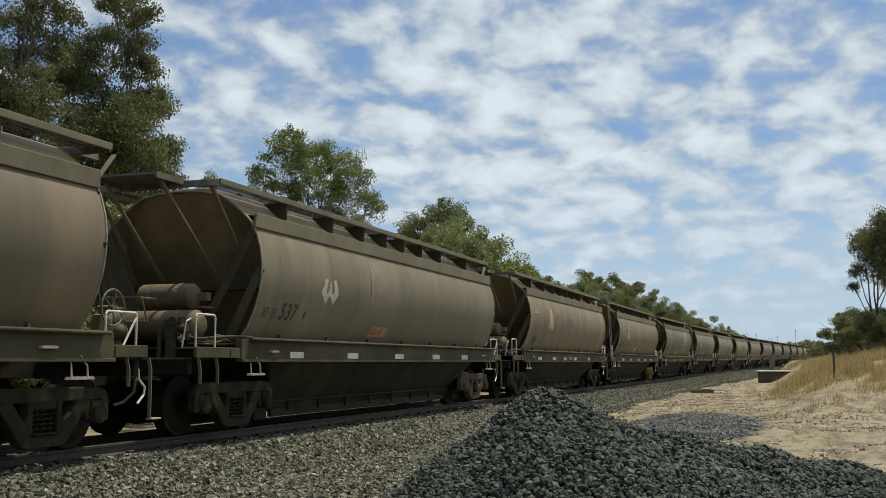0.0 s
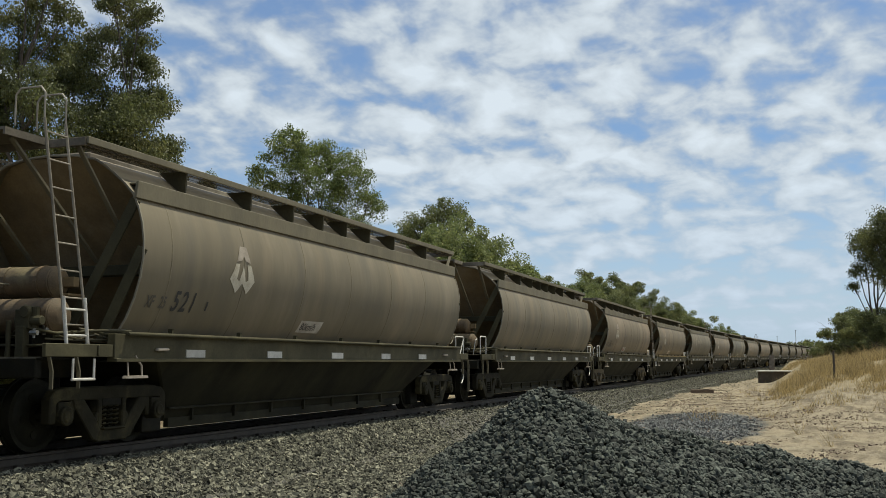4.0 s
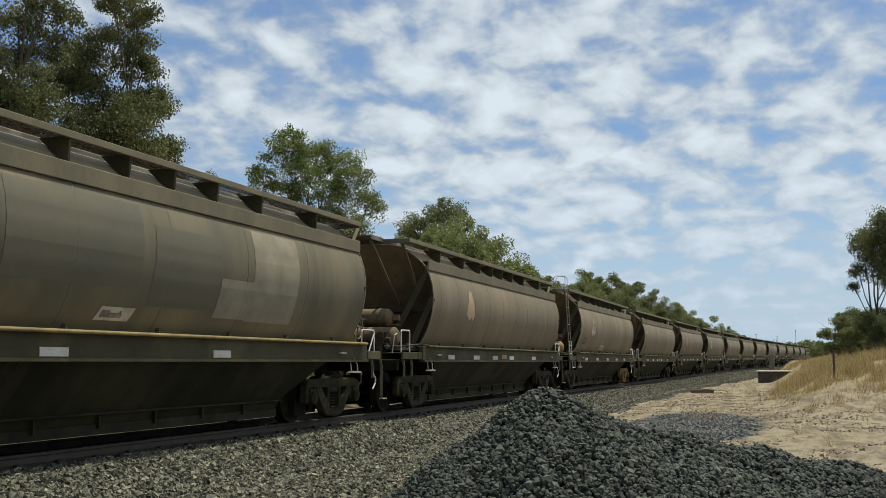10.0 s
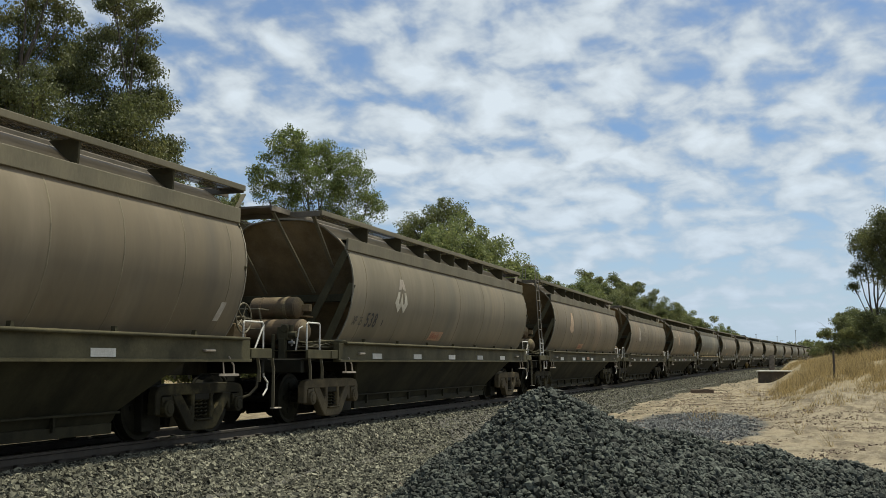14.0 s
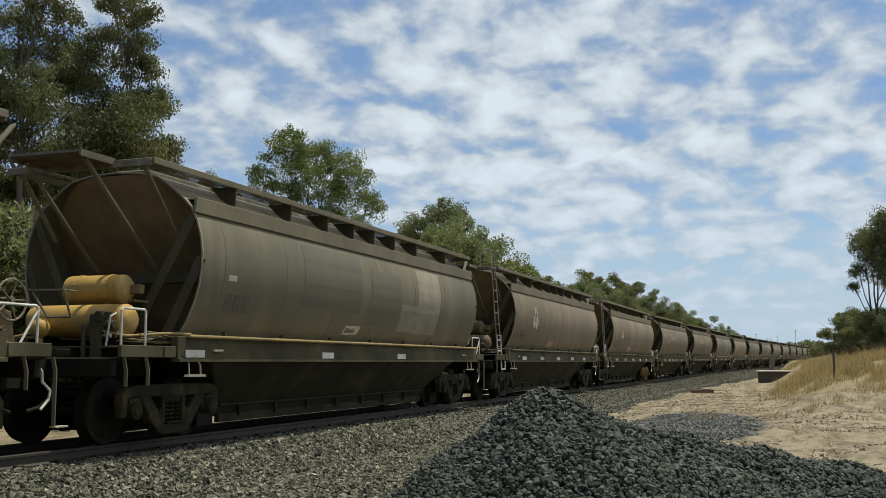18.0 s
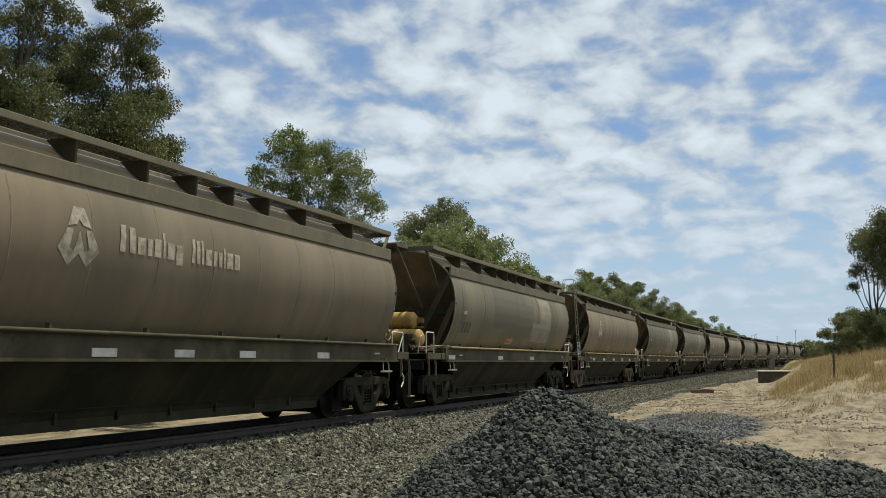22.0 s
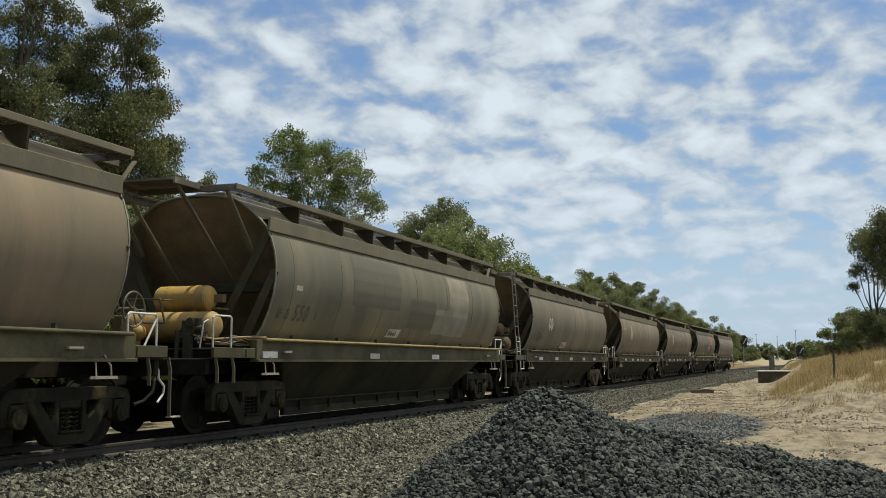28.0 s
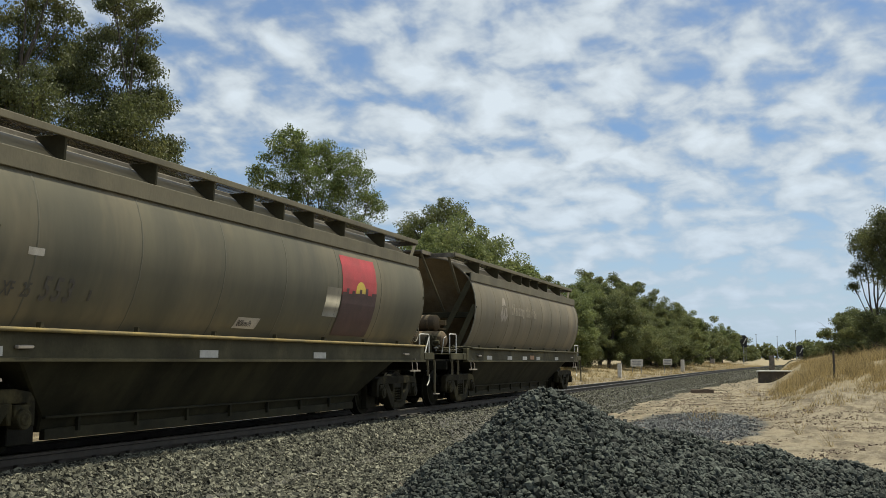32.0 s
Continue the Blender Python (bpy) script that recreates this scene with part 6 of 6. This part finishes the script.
def woods():
    gum2 = tree_meshes(4, 15.5, 3.6, "leaf_olive", 320, 440, 0.16, 0.20, -0.03, 0.115, 0.8, clump_r=0.19, fill=0.5)
    dark = tree_meshes(9, 12.0, 4.4, "leaf_dark", 190, 420, 0.36, 0.22, 0.02, 0.15, 0.3, clump_r=0.17)
    round_ = tree_meshes(11, 9.0, 4.6, "leaf_green", 260, 420, 0.06, 0.16, 0.0, 0.15, 0.2, stems=3, flat=0.8, clump_r=0.19, fill=0.6)
    bush = tree_meshes(13, 5.0, 3.2, "leaf_dark", 130, 300, 0.02, 0.10, 0.0, 0.15, 0.2, stems=4, flat=0.7, clump_r=0.22, fill=0.6)
    slim = lobed_tree(49, [(-1.3, 9.4, 0.9), (-0.3, 9.9, 1.0), (0.9, 9.5, 1.1), (-0.7, 8.0, 0.8), (-1.5, 6.8, 0.7), (0.4, 7.4, 1.0), (1.5, 8.0, 1.0), (-1.9, 5.6, 0.5), (0.9, 5.9, 0.8)],
                      "leaf_olive", 0.13, 0.14, 3300, 3, 0.5, 0.9, 1.5)
    g1, g2 = "gum trees beyond the track", "trees along the line"
    # the tall gums, the green many-stemmed tree and a dark round crown, each with its own boughs
    gum_dense = lobed_tree(41, [(-0.1, 16.3, 0.7), (0.9, 16.1, 0.8), (0.5, 15.2, 1.0), (-1.0, 14.3, 1.3), (1.1, 13.8, 0.8), (-1.9, 12.6, 1.4), (1.5, 12.3, 1.0), (0.0, 11.6, 1.4), (0.8, 11.0, 1.5),
                                (2.0, 10.2, 1.0), (-1.1, 10.2, 1.5), (0.6, 8.8, 1.5), (-0.9, 8.2, 1.5), (1.8, 8.4, 1.1)], "leaf_olive", 0.19, 0.11, 5200, 2, 0.9, 1.6, 1.0)
    gum_open = lobed_tree(43, [(-0.6, 14.2, 0.9), (0.3, 14.9, 0.6), (-0.7, 12.7, 0.7), (0.5, 13.4, 0.8), (-1.0, 11.2, 0.7), (0.0, 10.9, 0.9), (1.1, 14.3, 0.6), (0.1, 9.9, 0.9), (-1.7, 12.0, 1.1),
                               (-0.4, 16.0, 0.8), (0.8, 16.2, 0.7), (-1.6, 9.6, 1.1)], "leaf_olive", 0.20, 0.11, 4200, 1, 0.9, 1.6, 1.15)
    wattle = lobed_tree(45, [(-3.3, 12.3, 1.0), (-2.0, 13.7, 1.4), (-1.6, 14.8, 0.8), (-0.1, 13.8, 1.4), (1.9, 12.8, 1.35), (3.0, 10.8, 1.1), (0.7, 11.3, 1.6), (-2.2, 11.2, 1.3),
                             (0.9, 13.4, 0.9), (-0.9, 12.3, 1.2), (0.3, 9.4, 1.8), (2.2, 9.2, 1.4), (-2.3, 9.2, 1.5)], "leaf_mid", 0.15, 0.13, 2300, 4, 0.4, 2.0, 0.86)
    crown = lobed_tree(47, [(-2.1, 13.0, 1.3), (-0.9, 13.2, 0.9), (0.1, 14.0, 1.3), (0.6, 14.9, 0.6), (1.6, 13.8, 1.3), (0.8, 12.1, 1.5), (-0.9, 11.7, 1.5), (2.6, 13.2, 0.6)],
                       "leaf_dark", 0.22, 0.16, 1700, 1, 0.4, 1.5, 0.92)
    for kind, mesh, px, dist, sc, words in (
            ("gum_tree", gum_open, 40, 40, 1.0, "tall gum tree with open drooping olive foliage"),
            ("gum_tree", gum_dense, 190, 44, 1.0, "tall olive-green gum tree with layered drooping foliage"),
            ("wattle_tree", wattle, 560, 62, 1.0, "bright green many-stemmed tree beyond the train"),
            ("tree", crown, 775, 84, 0.95, "dark green round-topped tree beyond the train")):
        x, y = along(px, dist)
        plant(kind, mesh, x, y, math.degrees(math.atan2(y, x)) - 90, sc, words, group=g1, sink=0.7)
    for kind, mesh, px, dist, turn, sc, wide, words in (
            ("gum_tree", gum2, 60, 50, 200, 0.74, 0.8, "olive-green gum tree behind the taller gums"),
            ("gum_tree", gum2, -90, 44, 300, 0.95, 1.0, "olive-green gum tree beyond the train"),
            ("gum_tree", dark, 372, 80, 10, 1.22, 0.6, "distant dark green tree top")):
        x, y = along(px, dist)
        plant(kind, mesh, x, y, turn, sc, words, group=g1, wide=wide)
    # down the line
    rows = [(735, 88, dark, 1.0, "dark"), (812, 80, round_, 1.30, "bright"), (858, 82, round_, 1.08, "bright"), (775, 78, round_, 1.18, "bright"),
            (905, 92, round_, 0.88, "bright"), (936, 120, dark, 0.98, "dark"), (1060, 110, dark, 0.85, "dark"), (1100, 112, dark, 0.82, "dark"), (1030, 98, round_, 0.92, "bright"),
            (1075, 96, round_, 0.86, "bright"), (985, 92, round_, 0.80, "bright"), (1020, 84, bush, 0.70, "dark"), (1150, 118, dark, 0.66, "dark"), (1175, 122, round_, 0.86, "dark"),
            (1200, 128, round_, 0.80, "dark"), (1120, 104, round_, 0.70, "bright"), (1215, 140, bush, 1.40, "dark"), (1160, 112, bush, 1.10, "dark"), (1190, 118, bush, 1.05, "dark"),
            (1240, 165, bush, 1.05, "dark"), (1275, 180, round_, 0.72, "bright"), (1295, 195, bush, 1.15, "dark"), (1255, 172, bush, 1.2, "dark"), (1320, 240, bush, 0.75, "dark"),
            (955, 100, bush, 1.4, "dark")]
    dull = (round_[0], round_[1].copy())
    dull[1].materials.clear()
    dull[1].materials.append(MAT["leaf_dark"])
    for i, (px, dist, kind, sc, tone) in enumerate(rows):
        if px > 1000 and kind is round_ and i % 2:
            kind, tone = dull, "dark"
        if px > 1000:
            dist, sc = dist * 1.13, sc * 1.12
        x, y = along(px, dist)
        plant("bush" if kind is bush else "tree", kind, x, y, 47 * i, sc, "%s green %s beyond the track" % (tone, "bush" if kind is bush else "rounded tree"), "bush" if kind is bush else "tree", g2, 0.25)
    # scrub behind the train
    rs = random.Random(31)
    for i in range(22):
        x = 3.0 + i * 1.75 + rs.uniform(-0.6, 0.6)
        y = TRACK_Y + 4.9 + rs.uniform(0, 2.6)
        plant("bush", bush, x, y + (2.5 if 5 < i < 13 else 0), rs.uniform(0, 360), rs.uniform(0.40, 0.55) + (0.55 if 5 < i < 13 else 0), "low dark green scrub bush behind the train", "bush", "scrub behind the train", 0.15)
    # the bank on the camera's side
    x, y = along(1556, 78)
    plant("gum_tree", slim, x, y, -90, 0.84, "slender gum tree on the grassy bank", group="trees on the bank", wide=1.0)
    x, y = along(1596, 74)
    plant("gum_tree", slim, x, y, 60, 0.92, "slender gum tree on the grassy bank", group="trees on the bank", wide=1.0)
    for px, dist, sc in ((1516, 86, 0.80), (1540, 82, 0.72), (1562, 84, 0.64), (1498, 88, 0.44), (1440, 190, 0.42), (1458, 200, 0.60), (1588, 76, 0.7)):
        x, y = along(px, dist)
        plant("bush", bush, x, y, px, sc, "dark green bush on the grassy bank", "bush", "bushes on the bank", 0.2)
    # far woods along the horizon
    rnd = np.random.default_rng(2)
    tr, cr = tree_meshes(17, 9.0, 5.0, "leaf_dark", 60, 36, 0.1, 0.2, 0.0, 1.1, 0.2, flat=0.8, clump_r=0.24)
    base = np.empty(len(cr.vertices) * 3)
    cr.vertices.foreach_get("co", base)
    base = base.reshape(-1, 3)
    tl = np.empty(len(cr.loops), np.int32)
    cr.loops.foreach_get("vertex_index", tl)
    tl = tl.reshape(-1, 3)
    vs, ts, off = [], [], 0
    for i in range(90):
        a = radians(-14) + radians(62) * i / 90 + rnd.uniform(-0.01, 0.01)
        r = rnd.uniform(420, 620)
        x, y = r * math.cos(a), r * math.sin(a)
        k, s = rnd.uniform(0, 6.28), rnd.uniform(0.7, 1.15)
        rot = np.array([[math.cos(k), -math.sin(k), 0], [math.sin(k), math.cos(k), 0], [0, 0, 1]])
        vs.append(base @ rot.T * s + np.array([x, y, land1(x, y) - 1.0]))
        ts.append(tl + off)
        off += len(base)
    ob = new("far_woods", np_mesh("far_woods", np.concatenate(vs), np.concatenate(ts), MAT["leaf_dark"]))
    tagged(ob, "distant dark green woods along the horizon", "woods", kind="stuff")


woods()


def grass():
    rnd = np.random.default_rng(4)
    n = 44000
    x = np.concatenate([16 + 46 * rnd.random(n) ** 0.6, rnd.uniform(55, 120, n // 2)])
    y = np.concatenate([rnd.uniform(-9, 3.2, n), rnd.uniform(-12, 4.5, n // 2)])
    dens = smooth(30, 50, x) * smooth(0.6, -1.5, y - 0.022 * x) * np.clip(0.42 + 0.62 * np.sin(x * 0.55 + 2.2 * np.sin(y * 0.8)) * np.sin(y * 1.3 + 0.3 * x), 0.04, 1)
    clump = np.sin(x * 1.9 + 1.3 * np.sin(y * 2.7)) * np.sin(y * 3.1 + 0.8 * np.sin(x * 1.1))
    dens = dens * np.clip(0.75 + 1.1 * clump, 0.06, 1.3)
    keep = (rnd.random(len(x)) < dens + 0.006) & ~((np.abs(x - 78) < 9) & (np.abs(y - 2.0) < 2.0))
    # verge beyond the track
    xb = rnd.uniform(30, 200, 9000)
    yb = track_np(xb)[0] + rnd.uniform(4.0, 16, 9000) ** 1.0
    kb = rnd.random(9000) < 0.75
    x, y = np.concatenate([x[keep], xb[kb]]), np.concatenate([y[keep], yb[kb]])
    # litter on the sand: twigs, flakes of bark, stray stones
    xl, yl = rnd.uniform(9, 60, 30000), rnd.uniform(-6, 5.2, 30000)
    kl = (land(xl, yl) < -0.3) & (track_np(xl)[0] - yl > 3.2) & (heap_height(xl, yl) < land(xl, yl))
    kl &= np.sin(xl * 0.8 + 1.7 * np.sin(yl * 1.1)) * np.sin(yl * 1.9 + 0.4 * xl) > 0.0
    xl, yl = xl[kl], yl[kl]
    sl = rnd.lognormal(math.log(0.019), 0.5, len(xl))
    litter = new("ground_litter", stones("ground_litter", np.stack([xl, yl, land(xl, yl)], -1), np.clip(sl, 0.008, 0.07), "timber", 77))
    tagged(litter, "dry twigs and stones scattered on the sand", "litter", kind="stuff")
    for name, sel, label in (("dry_grass", np.arange(len(x)) < keep.sum(), "dry straw-coloured grass on the bank"), ("verge_grass", np.arange(len(x)) >= keep.sum(), "dry grass along the far verge")):
        xx, yy = x[sel], y[sel]
        per = 11
        c = np.repeat(np.stack([xx, yy, land(xx, yy) - 0.02], -1), per, 0)
        m = len(c)
        c[:, :2] += rnd.normal(0, 0.09, (m, 2))
        tall = np.where(rnd.random(len(xx)) < 0.10, 1.9, 1.0) * rnd.uniform(0.30, 1.30, len(xx)) ** 1.4
        h = rnd.uniform(0.08, 0.42, m) * np.repeat(tall, per)
        a = rnd.uniform(0, 6.28, m)
        lean = rnd.uniform(0.1, 1.0, m) * h
        w = rnd.uniform(0.004, 0.011, m)
        tip = c + np.stack([np.cos(a) * lean, np.sin(a) * lean, h], -1)
        b = rnd.uniform(0, 6.28, m)
        side = np.stack([np.cos(b) * w, np.sin(b) * w, 0 * w], -1)
        v = np.stack([c - side, c + side, tip], 1).reshape(-1, 3)
        ob = new(name, np_mesh(name, v, np.arange(len(v)).reshape(-1, 3), MAT["straw"]))
        tagged(ob, label, "grass", kind="stuff")


grass()


# ---- sleepers, with their fastenings, last ----
def sleepers():
    bm = bmesh.new()
    box(bm, (0, 0, -0.21), (0.23, 2.10, 0.12))
    me = finish(bm, "sleeper", MAT["sleeper"], 0.012)
    bm = bmesh.new()
    for side in (-1, 1):
        for d in (-0.095, 0.095):
            box(bm, (0, side * 0.5685 + d, -0.130), (0.11, 0.07, 0.05))
    clip = finish(bm, "rail_clip", MAT["rail"], 0.008)
    bed = new("track_bed")
    tagged(bed, "timber sleepers under the rails", "sleepers", kind="structure")
    for i in range(290):
        s = 2.0 + i * 0.67
        m = Matrix.Translation(track(s)) @ Matrix.Rotation(-min(max(s - BEND_START, 0), BEND_END - BEND_START) / BEND_R, 4, "Z")
        ob = new("sleeper", me)
        ob.parent = bed
        ob.matrix_world = m
        if s < 45:
            c = new("rail_clip", clip)
            c.parent = ob


sleepers()

motions()
